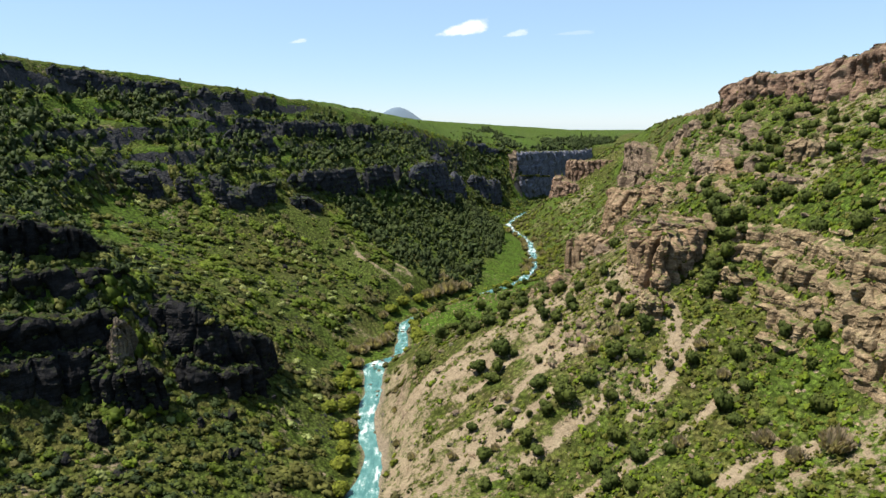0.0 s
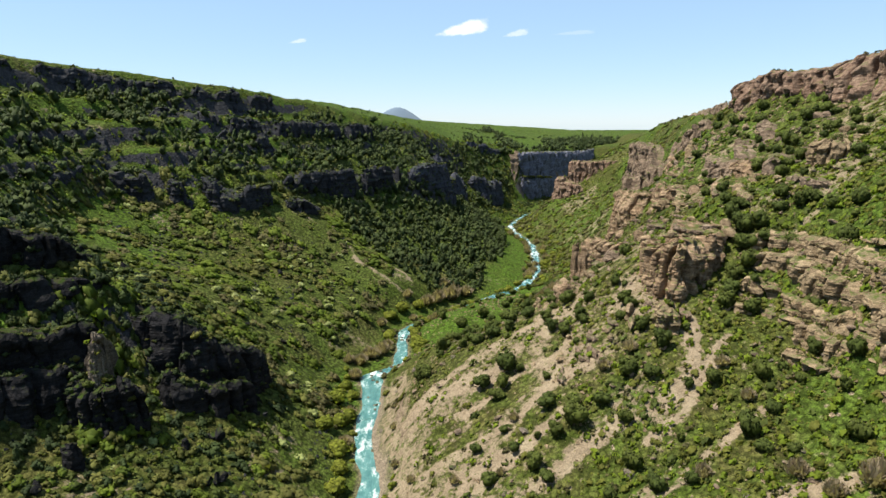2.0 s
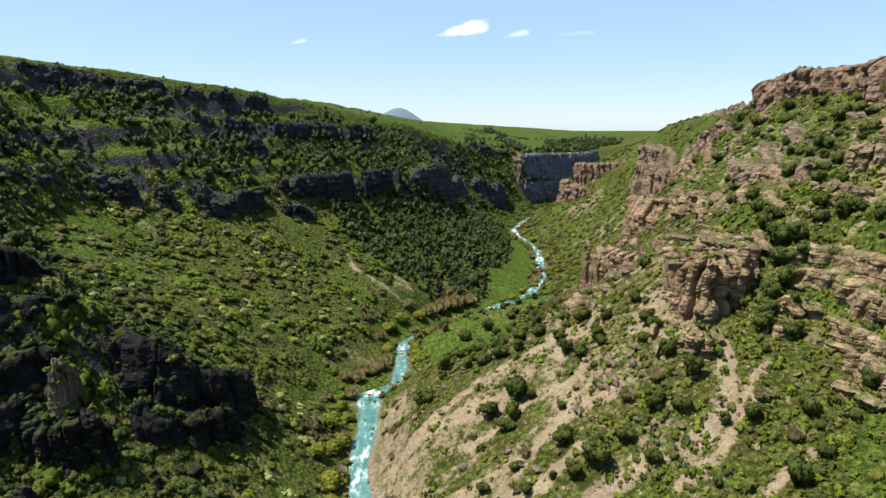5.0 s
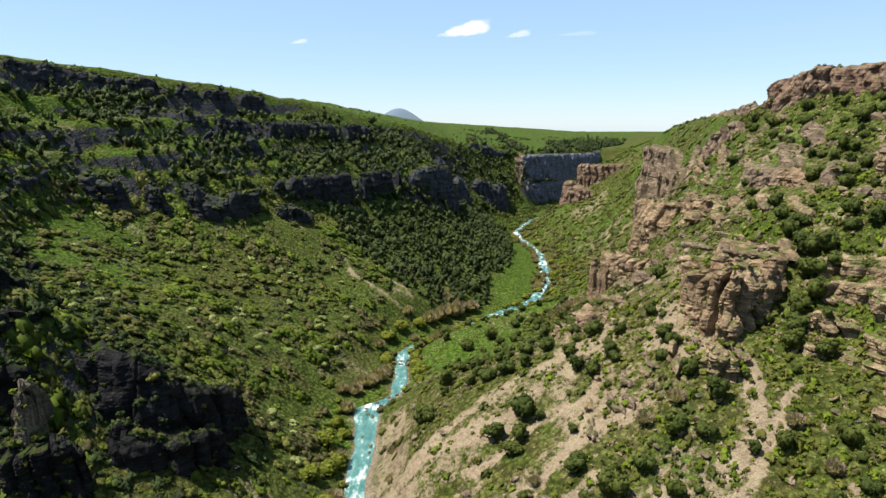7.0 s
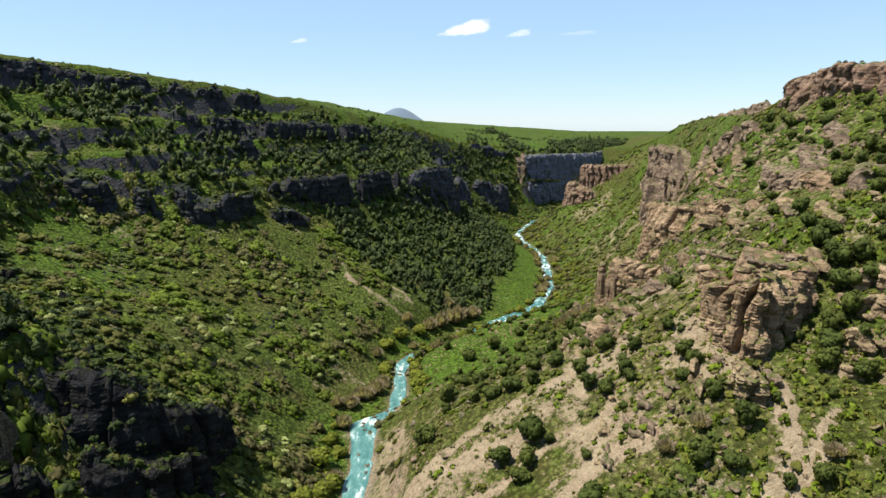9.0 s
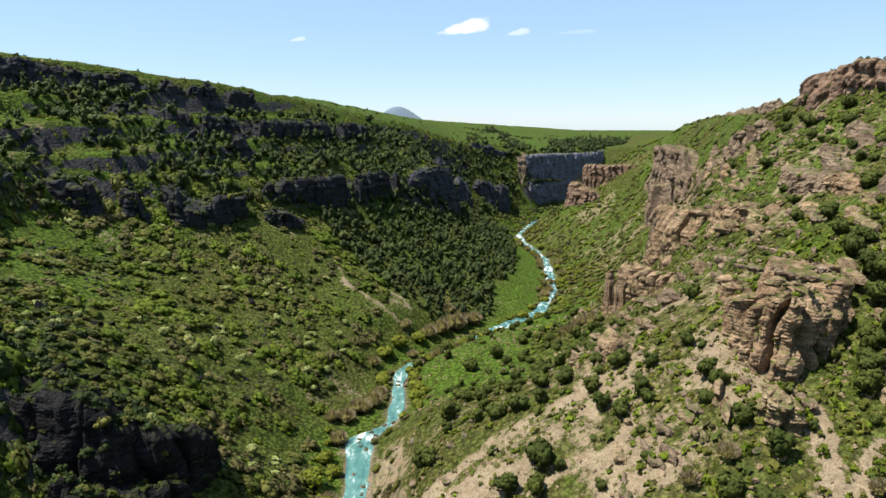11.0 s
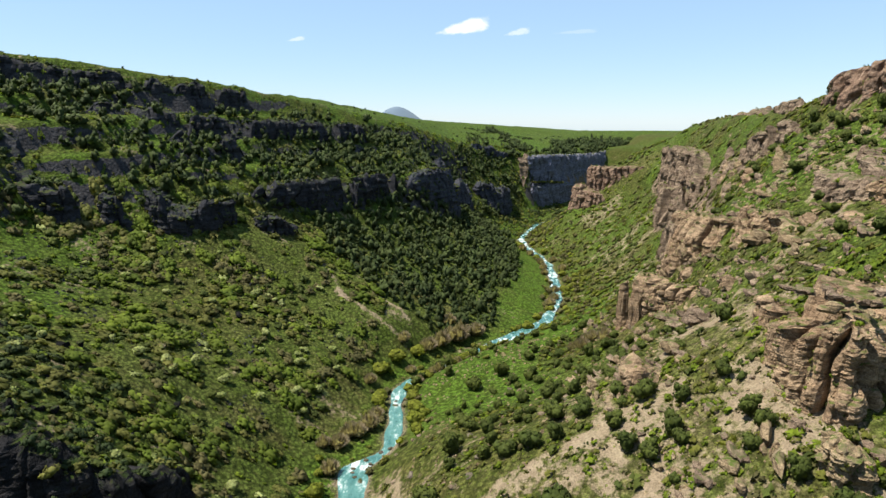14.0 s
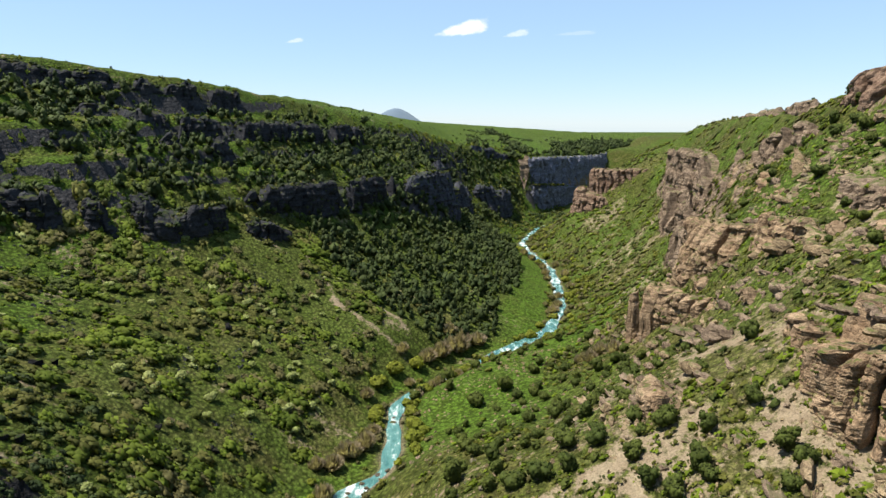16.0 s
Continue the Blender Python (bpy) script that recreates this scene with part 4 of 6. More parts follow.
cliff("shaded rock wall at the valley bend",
      [(-2, 512, -40), (9, 518, -40), (17, 528, -42), (22, 542, -45), (24, 558, -50)], 30, shade_blue_rock, pillar=7, depth=1.6, back=10, spacing=0.9, lean=0.2, breaks=0.2)
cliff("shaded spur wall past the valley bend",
      [(22, 590, -48), (34, 590, -50), (45, 595, -52), (54, 604, -54), (60, 617, -57), (62, 632, -60)], 45, shade_blue_rock, pillar=7, depth=1.6, back=10, spacing=0.9, lean=0.15, breaks=0.2)
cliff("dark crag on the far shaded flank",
      [(-20, 540, -24), (-10, 546, -25), (-2, 556, -27), (4, 570, -30)], 55, shade_blue_rock, pillar=7, depth=1.5, back=8, spacing=1.0, lean=0.15, breaks=0.4)
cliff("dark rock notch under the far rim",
      [(20, 634, -18), (32, 640, -20), (42, 648, -21), (54, 662, -24), (66, 668, -26)], 56, shade_blue_rock, bed=3, pillar=9, depth=1.3, back=8, spacing=1.0, lean=0.1, breaks=0.2, low=-40)
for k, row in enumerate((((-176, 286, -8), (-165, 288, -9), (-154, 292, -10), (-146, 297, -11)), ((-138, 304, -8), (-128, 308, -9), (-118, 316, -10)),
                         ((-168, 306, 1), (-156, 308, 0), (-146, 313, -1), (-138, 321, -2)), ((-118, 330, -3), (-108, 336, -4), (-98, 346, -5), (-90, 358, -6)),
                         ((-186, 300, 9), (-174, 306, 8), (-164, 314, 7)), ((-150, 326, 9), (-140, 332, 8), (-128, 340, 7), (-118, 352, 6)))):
    cliff("dark ledge of rock between terraces of grass", row, 31 + k, shade_grey_rock, pillar=6, depth=1.4, back=6, spacing=0.8, breaks=0.8, lean=0.3)
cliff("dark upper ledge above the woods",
      [(-118, 345, 3), (-104, 362, 2), (-88, 385, 1), (-72, 410, 0), (-58, 436, -1), (-46, 465, -3)], 41, shade_grey_rock, pillar=6, depth=1.5, back=7, spacing=1.0, breaks=0.7)
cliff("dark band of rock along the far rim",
      [(-222, 240, 30.5), (-211, 270, 30.5), (-205, 290, 29.5), (-194, 318, 28), (-180, 336, 26), (-150, 357, 22), (-122, 376, 19.5), (-104, 410, 16)], 42, shade_grey_rock, pillar=6, depth=1.2, back=6, spacing=1.0, breaks=0.5)
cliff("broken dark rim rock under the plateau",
      [(-86, 462, 10), (-70, 484, 7), (-46, 520, 1.5), (-25, 564, -4.5), (-4, 602, -13), (12, 626, -18)], 43, shade_grey_rock, pillar=7, depth=1.4, back=6, spacing=1.0, breaks=0.35)
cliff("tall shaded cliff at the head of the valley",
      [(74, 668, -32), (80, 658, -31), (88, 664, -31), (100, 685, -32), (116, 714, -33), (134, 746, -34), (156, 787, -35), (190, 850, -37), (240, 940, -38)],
      38, hazed_rock, bed=4.0, pillar=14, depth=1.6, back=10, spacing=1.1, low=-62, breaks=0.05, lean=0.02, jag=1.0, step=0.3, taper=3.0)
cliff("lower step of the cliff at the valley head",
      [(78, 664, -58), (84, 652, -57), (96, 664, -58), (110, 686, -60), (126, 714, -63), (144, 746, -66), (166, 786, -70)], 39, hazed_rock, bed=4.0, pillar=12, depth=1.4, back=14, spacing=1.2, low=-86, breaks=0.1, lean=0.02, jag=1.0, taper=3.0)
cliff("weathered buttress at the corner of the valley head",
      [(64, 668, -29), (67, 655, -30), (74, 648, -33), (80, 652, -36)], 44, dusty_rock, bed=3, pillar=6, depth=1.5, back=8, spacing=0.9, lean=0.25, breaks=0.2, low=-80, taper=3.0)

def blob(seed, sub=3, rough=0.32):
    """A weathered block: a ball cut by planes and roughened."""
    bm = bmesh.new()
    bmesh.ops.create_icosphere(bm, subdivisions=sub, radius=1.0)
    co = np.array([v.co[:] for v in bm.verts])
    faces = np.array([[v.index for v in f.verts] for f in bm.faces])
    bm.free()
    rnd = np.random.RandomState(seed)
    for _ in range(9):
        n = rnd.normal(size=3)
        n /= np.linalg.norm(n)
        d = co @ n
        co = co - np.outer(np.clip(d - rnd.uniform(0.45, 0.8), 0, None), n)
    co = co + rough * 0.35 * np.stack([fbm(co[:, 1] * 2 + seed, co[:, 2] * 2 + k, 3, k) for k in range(3)], 1)
    return co, faces

def column(x, y, top, high, wide, seed, label, mat=warm_rock, warp=0.16):
    co, faces = blob(seed, 4)
    co = co / np.abs(co).max(0)
    co = np.sign(co) * np.abs(co) ** (0.8, 0.8, 0.5)
    co = co * (wide / 2, wide / 2, high / 2)
    for k in range(7):
        a = 0.9 * k + seed
        n = np.array((math.cos(a), math.sin(a), 0.12))
        cut = np.array((wide / 2, wide / 2, high / 2))
        d = (co / cut) @ n
        co = co - np.outer(np.clip(d - 0.55 - 0.08 * (k % 3), 0, None), n) * cut
    beds = (1 + 0.04 * np.sin(co[:, 2] * 3.1 + seed) + 0.03 * np.sin(co[:, 2] * 7)) * (1.05 - 0.22 * co[:, 2] / (high / 2))
    co[:, :2] *= beds[:, None]
    for k in range(2):
        co[:, k] += warp * wide * fbm(co[:, 2] / 2.2 + 9 * k, (co[:, 0] + co[:, 1]) / 2.5 + seed, 3, k)
    co = co + (x, y, top - high / 2)
    return tagged(new("rock_pillar", array_mesh("rock_pillar", co, faces, mat)), label, "rock")

def ground_z(x, y):
    return float(height(x, y))

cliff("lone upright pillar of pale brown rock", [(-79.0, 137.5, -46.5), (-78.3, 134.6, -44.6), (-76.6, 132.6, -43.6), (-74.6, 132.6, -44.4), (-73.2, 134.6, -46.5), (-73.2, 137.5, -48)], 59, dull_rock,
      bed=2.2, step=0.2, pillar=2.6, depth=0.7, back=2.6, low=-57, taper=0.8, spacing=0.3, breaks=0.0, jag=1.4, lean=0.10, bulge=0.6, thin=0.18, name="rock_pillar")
# Added crag: hides the pillar's base and stands for the shadow there.
cliff("added dark crag at the foot of the lone pillar", [(-88, 135, -56), (-83, 131.5, -54.5), (-77, 129.2, -53.5), (-72, 129.5, -53.5), (-68, 132.5, -55), (-65, 137, -58)], 63, shade_black_rock,
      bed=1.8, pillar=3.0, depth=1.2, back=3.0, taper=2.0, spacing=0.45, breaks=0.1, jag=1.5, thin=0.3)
column(-75.8, 122.5, ground_z(-75.8, 122.5) + 5.0, 8.0, 6.5, 73, "squat dark rock knob among bushes", shade_black_rock)
column(-58.5, 136.0, ground_z(-58.5, 136) + 2.5, 4.5, 4.0, 76, "half buried dark rock on the slope", shade_black_rock)
cliff("squat banded rock knob below the tower", [(53.5, 148, -42.5), (50.5, 147.6, -41.2), (48.3, 146, -40.8), (47.6, 143.6, -40.6), (48.6, 141.4, -40.8), (51, 140.2, -41.2), (54, 140.2, -42.5)], 58, tan_rock, bed=0.9, step=0.4, pillar=5.0, depth=0.7, back=3.0, breaks=0.0, jag=0.5, taper=1.5, spacing=0.3, thin=0.3, chunk=0.3, name="rock_outcrop")
column(53.5, 252.5, -45.0, 20.0, 4.4, 74, "slender leaning pinnacle of brown rock")
column(55.5, 245.5, -46.0, 20.0, 6.0, 77, "rounded pinnacle of brown rock beside a gully")

# ---------------------------------------------------------------- plants
def ball():
    bm = bmesh.new()
    bmesh.ops.create_icosphere(bm, subdivisions=1, radius=1.0)
    co = np.array([v.co[:] for v in bm.verts])
    fa = np.array([[v.index for v in f.verts] for f in bm.faces])
    bm.free()
    return co, fa

BALL = ball()
OCTA = (np.array([(1, 0, 0), (0, 1, 0), (-1, 0, 0), (0, -1, 0), (0, 0, 1), (0, 0, -1)], float),
        np.array([(0, 1, 4), (1, 2, 4), (2, 3, 4), (3, 0, 4), (1, 0, 5), (2, 1, 5), (3, 2, 5), (0, 3, 5)]))

def clumps(seed, n, form, size, wide=1.0, high=1.0, lobes=4, core=True):
    """A crown one metre wide and high, of several lobes: each is a dark inside set round with small tufts that look outward."""
    rnd = np.random.RandomState(seed)
    if form == "cone":
        hs = np.linspace(0.16, 0.84, lobes)
        centre = np.stack([0.06 * rnd.normal(size=lobes), 0.06 * rnd.normal(size=lobes), hs], 1)
        radius = 0.42 * (1 - hs) ** 0.8 + 0.05
        squash = np.full(lobes, 0.9)
    else:
        turn = rnd.rand() * 6.28 + np.arange(lobes) * 2.4
        reach = 0.27 * np.sqrt(rnd.rand(lobes)) * (np.arange(lobes) > 0) + 0.06
        low, top = (0.24, 0.68) if form == "egg" else (0.20, 0.50)
        centre = np.stack([reach * np.cos(turn), reach * np.sin(turn), low + (top - low) * rnd.rand(lobes)], 1)
        centre[0, 2] = 0.36
        radius = rnd.uniform(0.20, 0.32, lobes)
        radius[0] = 0.36
        squash = rnd.uniform(0.85, 1.15, lobes)
    share = radius ** 2 / np.sum(radius ** 2)
    which = rnd.choice(lobes, n, p=share)
    out = rnd.normal(size=(n, 3)) + (0, 0, 0.35)
    out /= np.linalg.norm(out, axis=1, keepdims=True)
    c = centre[which] + out * (radius[which] * (0.85 + 0.25 * rnd.rand(n)))[:, None] * np.stack([np.ones(n), np.ones(n), squash[which]], 1)
    c[:, 2] = np.maximum(c[:, 2], 0.03)
    out = out + 0.35 * rnd.normal(size=(n, 3))
    out /= np.linalg.norm(out, axis=1, keepdims=True)
    side = np.cross(out, rnd.normal(size=(n, 3)))
    side /= np.linalg.norm(side, axis=1, keepdims=True)
    other = np.cross(out, side)
    big = size * (0.6 + 0.8 * rnd.rand(n, 1))
    pts = [c + big * (side * math.cos(q) + other * math.sin(q)) * (0.7 + 0.6 * rnd.rand(n, 1)) - 0.3 * big * out for q in (0.0, 2.094, 4.189)]
    co = np.stack(pts + [c + 0.6 * big * out], 1).reshape(-1, 3)
    faces = (np.arange(n)[:, None, None] * 4 + np.array([[0, 1, 3], [1, 2, 3], [2, 0, 3]])[None]).reshape(-1, 3)
    if core:
        bco, bfa = BALL if n > 100 else OCTA
        for k in range(lobes):
            faces = np.concatenate([faces, bfa + len(co)])
            co = np.concatenate([co, centre[k] + bco * radius[k] * (0.93, 0.93, 0.93 * squash[k])])
    return co * (wide, wide, high), faces

def twigs(seed, n, wide=1.0, high=1.0):
    """Bare switches that fan out from the root: slim blades."""
    rnd = np.random.RandomState(seed)
    a, lean = rnd.rand(n) * 2 * np.pi, rnd.rand(n) ** 0.7
    start = np.stack([0.2 * lean * np.cos(a), 0.2 * lean * np.sin(a), 0.1 * rnd.rand(n)], 1)
    tip = np.stack([0.5 * wide * lean * np.cos(a), 0.5 * wide * lean * np.sin(a), high * (1.0 - 0.45 * lean) * (0.6 + 0.4 * rnd.rand(n))], 1)
    side = np.stack([-np.sin(a + rnd.rand(n)), np.cos(a + rnd.rand(n)), 0.3 * rnd.normal(size=n)], 1) * 0.05
    mid = (start + tip) / 2 + rnd.normal(size=(n, 3)) * 0.05
    co = np.stack([start, mid + side, tip, mid - side], 1).reshape(-1, 3)
    k = np.arange(n)[:, None, None] * 4
    faces = (k + np.array([[0, 1, 3], [1, 2, 3]])[None]).reshape(-1, 3)
    return co, faces

def stem(seed, wide=0.06, high=0.55):
    """A tapered, forked trunk."""
    rnd = np.random.RandomState(seed)
    co, faces = [], []
    for j in range(4):
        a = rnd.rand() * 6.28
        lean = 0.0 if j == 0 else 0.28
        z0 = 0.0 if j == 0 else high * (0.25 + 0.15 * j)
        for i, f in enumerate((0.0, 0.5, 1.0)):
            w = wide * (1 - 0.6 * f) * (1.0 if j == 0 else 0.5)
            cx, cy = lean * f * math.cos(a), lean * f * math.sin(a)
            z = -0.06 + z0 + f * (high if j == 0 else 0.3)
            co += [(cx + w * math.cos(k * 1.2566), cy + w * math.sin(k * 1.2566), z) for k in range(5)]
        b = j * 15
        for i in range(2):
            for k in range(5):
                faces.append((b + i * 5 + k, b + i * 5 + (k + 1) % 5, b + i * 5 + 5 + (k + 1) % 5, b + i * 5 + 5 + k))
    return np.array(co), np.array(faces)

def plant(name, kind, seed, n, form, size, label, category, group, wide=1.0, high=1.0, bare=False):
    """A plant that stands alone, one metre across: an empty at its foot with trunk and crown."""
    root = tagged(new(name), label, category, group)
    t = new("trunk", array_mesh("trunk", *stem(seed), bark, False))
    c = new("crown", array_mesh("crown", *(twigs(seed, n, wide, high) if bare else clumps(seed, n, form, size, wide, high)), LEAF[kind], bare))
    t.parent = c.parent = root
    return root

rng = np.random.RandomState(5)

def stand(root, x, y, wide, tall=1.0):
    z = float(height(x, y)) - 0.1
    return copy_thing(root, pose(x, y, z, rng.uniform(-5, 5), rng.uniform(-5, 5), rng.uniform(0, 360)) @ Matrix.Diagonal((wide, wide, wide * tall, 1)))

junipers = [plant("juniper_bush", "juniper", 100 + k, 170, "egg" if k % 3 else "dome", 0.076,
                  "dense dark green juniper bush standing on stony ground", "bush", "junipers on the valley side", high=1.0 + 0.15 * (k % 3)) for k in range(5)]

# Junipers one can tell apart: x, y, width.
ON_SCREE = [(23.2, 137.4, 5.2), (27.7, 130.7, 6.9), (23.8, 130.7, 4.6), (40.0, 135.7, 5.2), (48.1, 138.3, 5.3), (7.3, 137.0, 3.4), (9.1, 126.8, 4.2),
            (17.8, 117.8, 4.4), (18.5, 125.9, 4.6), (21.0, 122.5, 4.5), (36.8, 118.5, 4.4), (9.0, 118.3, 4.0), (20.7, 115.1, 4.3), (32.8, 107.3, 5.0),
            (35.8, 105.0, 4.1), (31.3, 113.5, 3.9), (37.5, 126.6, 3.6), (33.6, 132.4, 4.2), (56.5, 114.0, 5.2), (15.8, 158.8, 6.4), (9.9, 155.9, 5.3),
            (13.1, 150.8, 4.7), (-5.6, 172.5, 5.8), (-7.4, 174.4, 4.6), (44.3, 133.1, 4.8), (14.6, 153.6, 4.4)]
BELOW_TOWER = [(28.0, 170.0, 4.4), (28.2, 164.0, 4.3), (31.0, 160.7, 4.5), (35.3, 162.8, 4.6), (35.9, 160.2, 3.5), (34.3, 173.7, 4.9), (19.6, 181.1, 5.5),
               (24.1, 177.5, 4.3), (18.2, 174.0, 4.2), (13.5, 174.6, 4.9), (9.4, 175.6, 5.4), (-0.9, 189.7, 5.7), (7.2, 183.9, 3.8), (5.3, 178.4, 4.1),
               (7.0, 248.0, 6.0), (16.7, 254.7, 5.4), (1.8, 227.9, 3.7), (19.1, 223.2, 4.6), (12.5, 224.8, 4.1), (2.4, 206.0, 4.5), (24.8, 218.2, 4.9),
               (25.8, 192.9, 4.1), (30.9, 178.8, 4.4), (46.0, 169.0, 3.5), (45.5, 158.6, 4.2), (42.8, 152.1, 3.4), (45.9, 154.6, 3.8), (53.5, 186.6, 4.7)]
ON_BENCHES = [(123.0, 210.7, 4.6), (118.9, 214.0, 5.8), (111.8, 230.7, 5.0), (112.5, 253.2, 4.6), (109.5, 245.0, 5.2), (107.3, 253.8, 4.6), (103.7, 224.8, 4.8),
              (93.0, 235.2, 5.4), (91.7, 189.7, 5.2), (105.9, 200.0, 5.0), (77.3, 168.5, 5.0), (83.2, 160.1, 4.5), (75.4, 172.4, 4.3), (74.9, 160.2, 5.8),
              (77.9, 158.2, 5.6), (74.3, 166.3, 4.6), (85.6, 164.3, 4.6), (89.3, 157.2, 4.8), (93.5, 146.6, 5.6), (90.5, 151.7, 4.1), (89.3, 129.2, 5.0),
              (95.1, 180.9, 4.6), (104.8, 166.1, 4.8), (118.3, 171.6, 4.6), (86.9, 158.3, 4.9), (67.5, 148.0, 5.6), (65.0, 144.5, 4.8), (69.0, 140.5, 4.6), (74.5, 161, 6.0), (73.6, 156.0, 6.2), (72.6, 151.6, 5.6), (68.6, 151.4, 5.2), (77.5, 154.8, 5.4), (71.2, 146.8, 5.0)]
for spots in (ON_SCREE, BELOW_TOWER, ON_BENCHES):
    for x, y, wide in spots:
        stand(junipers[rng.randint(5)], x, y, wide * 0.88, rng.uniform(0.85, 1.15))
taken = np.array([(x, y) for spots in (ON_SCREE, BELOW_TOWER, ON_BENCHES) for x, y, _ in spots])

def off_river(x, y):
    return x - river_x(np.clip(y, -100, 690))

def scatter(n, x0, x1, y0, y1, chance, apart=0.0):
    """Random places in a stretch of the plan, kept with that chance."""
    x, y = rng.uniform(x0, x1, n), rng.uniform(y0, y1, n)
    keep = (rng.rand(n) < chance(x, y)) & (np.abs(off_river(x, y)) > river_half(y) + 0.9)
    x, y = x[keep], y[keep]
    if apart and len(x):
        ok, cells = [], {}
        for i, (a, b) in enumerate(zip(x, y)):
            key = (int(a / apart), int(b / apart))
            near = [q for dx in (-1, 0, 1) for dy in (-1, 0, 1) for q in cells.get((key[0] + dx, key[1] + dy), ())]
            if all((a - p) ** 2 + (b - q) ** 2 > apart ** 2 for p, q in near):
                cells.setdefault(key, []).append((a, b))
                ok.append(i)
        x, y = x[ok], y[ok]
    return x, y

def patchy(x, y, scale, k, lo=-0.2, hi=0.25):
    return smooth(lo, hi, fbm(x / scale, y / scale, 3, k))

# More junipers on the sunny flank: thick low down past the scree, scattered above.
def juniper_chance(x, y):
    low = smooth(4, 14, off_river(x, y)) * smooth(165, 200, y) * (1 - smooth(285, 320, y)) * (1 - smooth(42, 60, x)) * (0.35 + 0.65 * patchy(x, y, 18, 1))
    high = 0.6 * smooth(70, 85, x) * patchy(x, y, 22, 2) * (1 - smooth(300, 340, y))
    near = np.maximum(0.22 * smooth(8, 20, x) * (1 - smooth(150, 180, y)), 0.9 * smooth(66, 72, x) * (1 - smooth(92, 100, x)) * smooth(136, 144, y) * (1 - smooth(176, 186, y)))
    low = low * (1 - 0.8 * smooth(216, 232, y) * (1 - smooth(280, 300, y)) * (1 - smooth(34, 46, off_river(x, y))))
    return np.maximum.reduce([low, high, near])

jx, jy = scatter(2200, -2, 135, 96, 320, juniper_chance, 4.2)
free = np.min(np.hypot(jx[:, None] - taken[None, :, 0], jy[:, None] - taken[None, :, 1]), 1) > 3.6
jx, jy = jx[free][:290], jy[free][:290]
for x, y in zip(jx, jy):
    stand(junipers[rng.randint(5)], x, y, rng.uniform(1.8, 4.0), rng.uniform(0.8, 1.15))

# Willows and bare bushes along the water, blossoming shrubs on the shaded flank.
willows = [plant("willow_bush", "willow", 120 + k, 220, "dome", 0.08, "fresh yellow green willow bush on the river bank", "bush", "willows by the river", high=0.9) for k in range(3)]
bare = [plant("bare_bush", "twig", 130 + k, 300, "dome", 0.06, "leafless grey brown bush near the river", "bush", "bare bushes by the river", high=0.95, bare=True) for k in range(3)]
bloom = [plant("blossom_bush", "blossom", 140 + k, 240, "dome", 0.075, "pale blossoming shrub on the shaded slope", "bush", "blossoming shrubs", high=0.9) for k in range(3)]
BANK_WILLOWS = [(-33.8, 188, 6.5), (-33, 200.5, 5.5), (-29, 180.4, 6.0), (-29.4, 162, 5.5), (-22.8, 251, 5.5), (-23.2, 271, 6.5), (-10.5, 244, 5.0), (35, 326, 6.0), (-31, 176, 6.5), (-34, 170, 6.0), (-28.5, 160, 6.0), (-27, 152, 5.0), (-26, 143, 6.0), (-30, 196, 5.0), (-11.5, 246, 5.5), (-11, 236, 6.0), (-9.5, 228, 4.5), (-12, 254, 5.0),
                (-23, 256, 5.5), (-24, 270, 7.0), (-19, 279, 7.5), (-12, 286, 6.0), (-25, 133, 5.0), (-14, 262, 4.5), (-8, 240, 4.0), (13, 286, 4.0), (49.5, 352, 5.5), (60, 466, 5.5), (53.5, 502, 6.0), (63, 385, 5.5), (68, 418, 6.0), (67, 478, 6.0), (63.5, 508, 6.0), (41, 340, 5.0)]
BANK_BARE = [(-29, 230.6, 7.0), (-31, 224, 6.5), (-31.7, 212, 6.0), (5.2, 309.7, 9.0), (11.2, 314.3, 9.0), (0.6, 303.7, 8.0), (42.6, 256.7, 6.0), (47.5, 250, 6.0), (67, 95.5, 6.5), (61.7, 96.8, 4.5), (59.4, 103, 4.5), (46.4, 109.7, 4.0), (59.4, 121.3, 3.6), (-24, 236, 7.0), (-27, 231, 6.5), (-23, 243, 6.0), (-31, 224, 5.5), (-35, 222, 5.0), (-29, 183, 5.5), (-28, 166, 5.0), (-3, 298, 9.0), (4, 305, 10.0),
             (-8, 292, 8.0), (-14, 276, 5.0), (-27, 262, 5.5), (-4, 276, 4.5), (3, 283, 4.0), (-17, 288, 6.0), (0, 311, 7.0), (41, 262, 5.0), (46, 258, 5.5), (-14.5, 178, 2.6), (-14, 165, 2.8),
             (-12.5, 150, 3.0), (-8, 140, 3.0), (2, 132, 3.0), (12, 128, 2.8), (16, 140, 3.2), (36, 140, 4.0), (42, 141, 4.2), (58, 130, 4.0),
             (51, 362, 7.0), (54.5, 371, 6.5), (57.5, 386, 6.0), (58.5, 424, 5.5), (60, 438, 6.5), (60.3, 452, 6.0), (57.5, 478, 6.0), (54, 492, 6.5), (67, 402, 6.0), (70, 430, 6.5), (69, 455, 6.0)]
for spots, kinds in ((BANK_WILLOWS, willows), (BANK_BARE, bare)):
    for x, y, wide in spots:
        stand(kinds[rng.randint(3)], x, y, wide, rng.uniform(0.75, 1.0))
for y in np.arange(266, 290, 1.7):
    x = float(river_x(y) + river_half(y)) + rng.uniform(1.2, 3.0)
    stand((bare, willows, willows, junipers)[rng.randint(4)][rng.randint(3)], x, y, rng.uniform(3.2, 5.0), rng.uniform(0.8, 1.0))
bx, by = scatter(320, -120, -34, 168, 300, lambda x, y: 0.5 * patchy(x, y, 25, 3), 6)
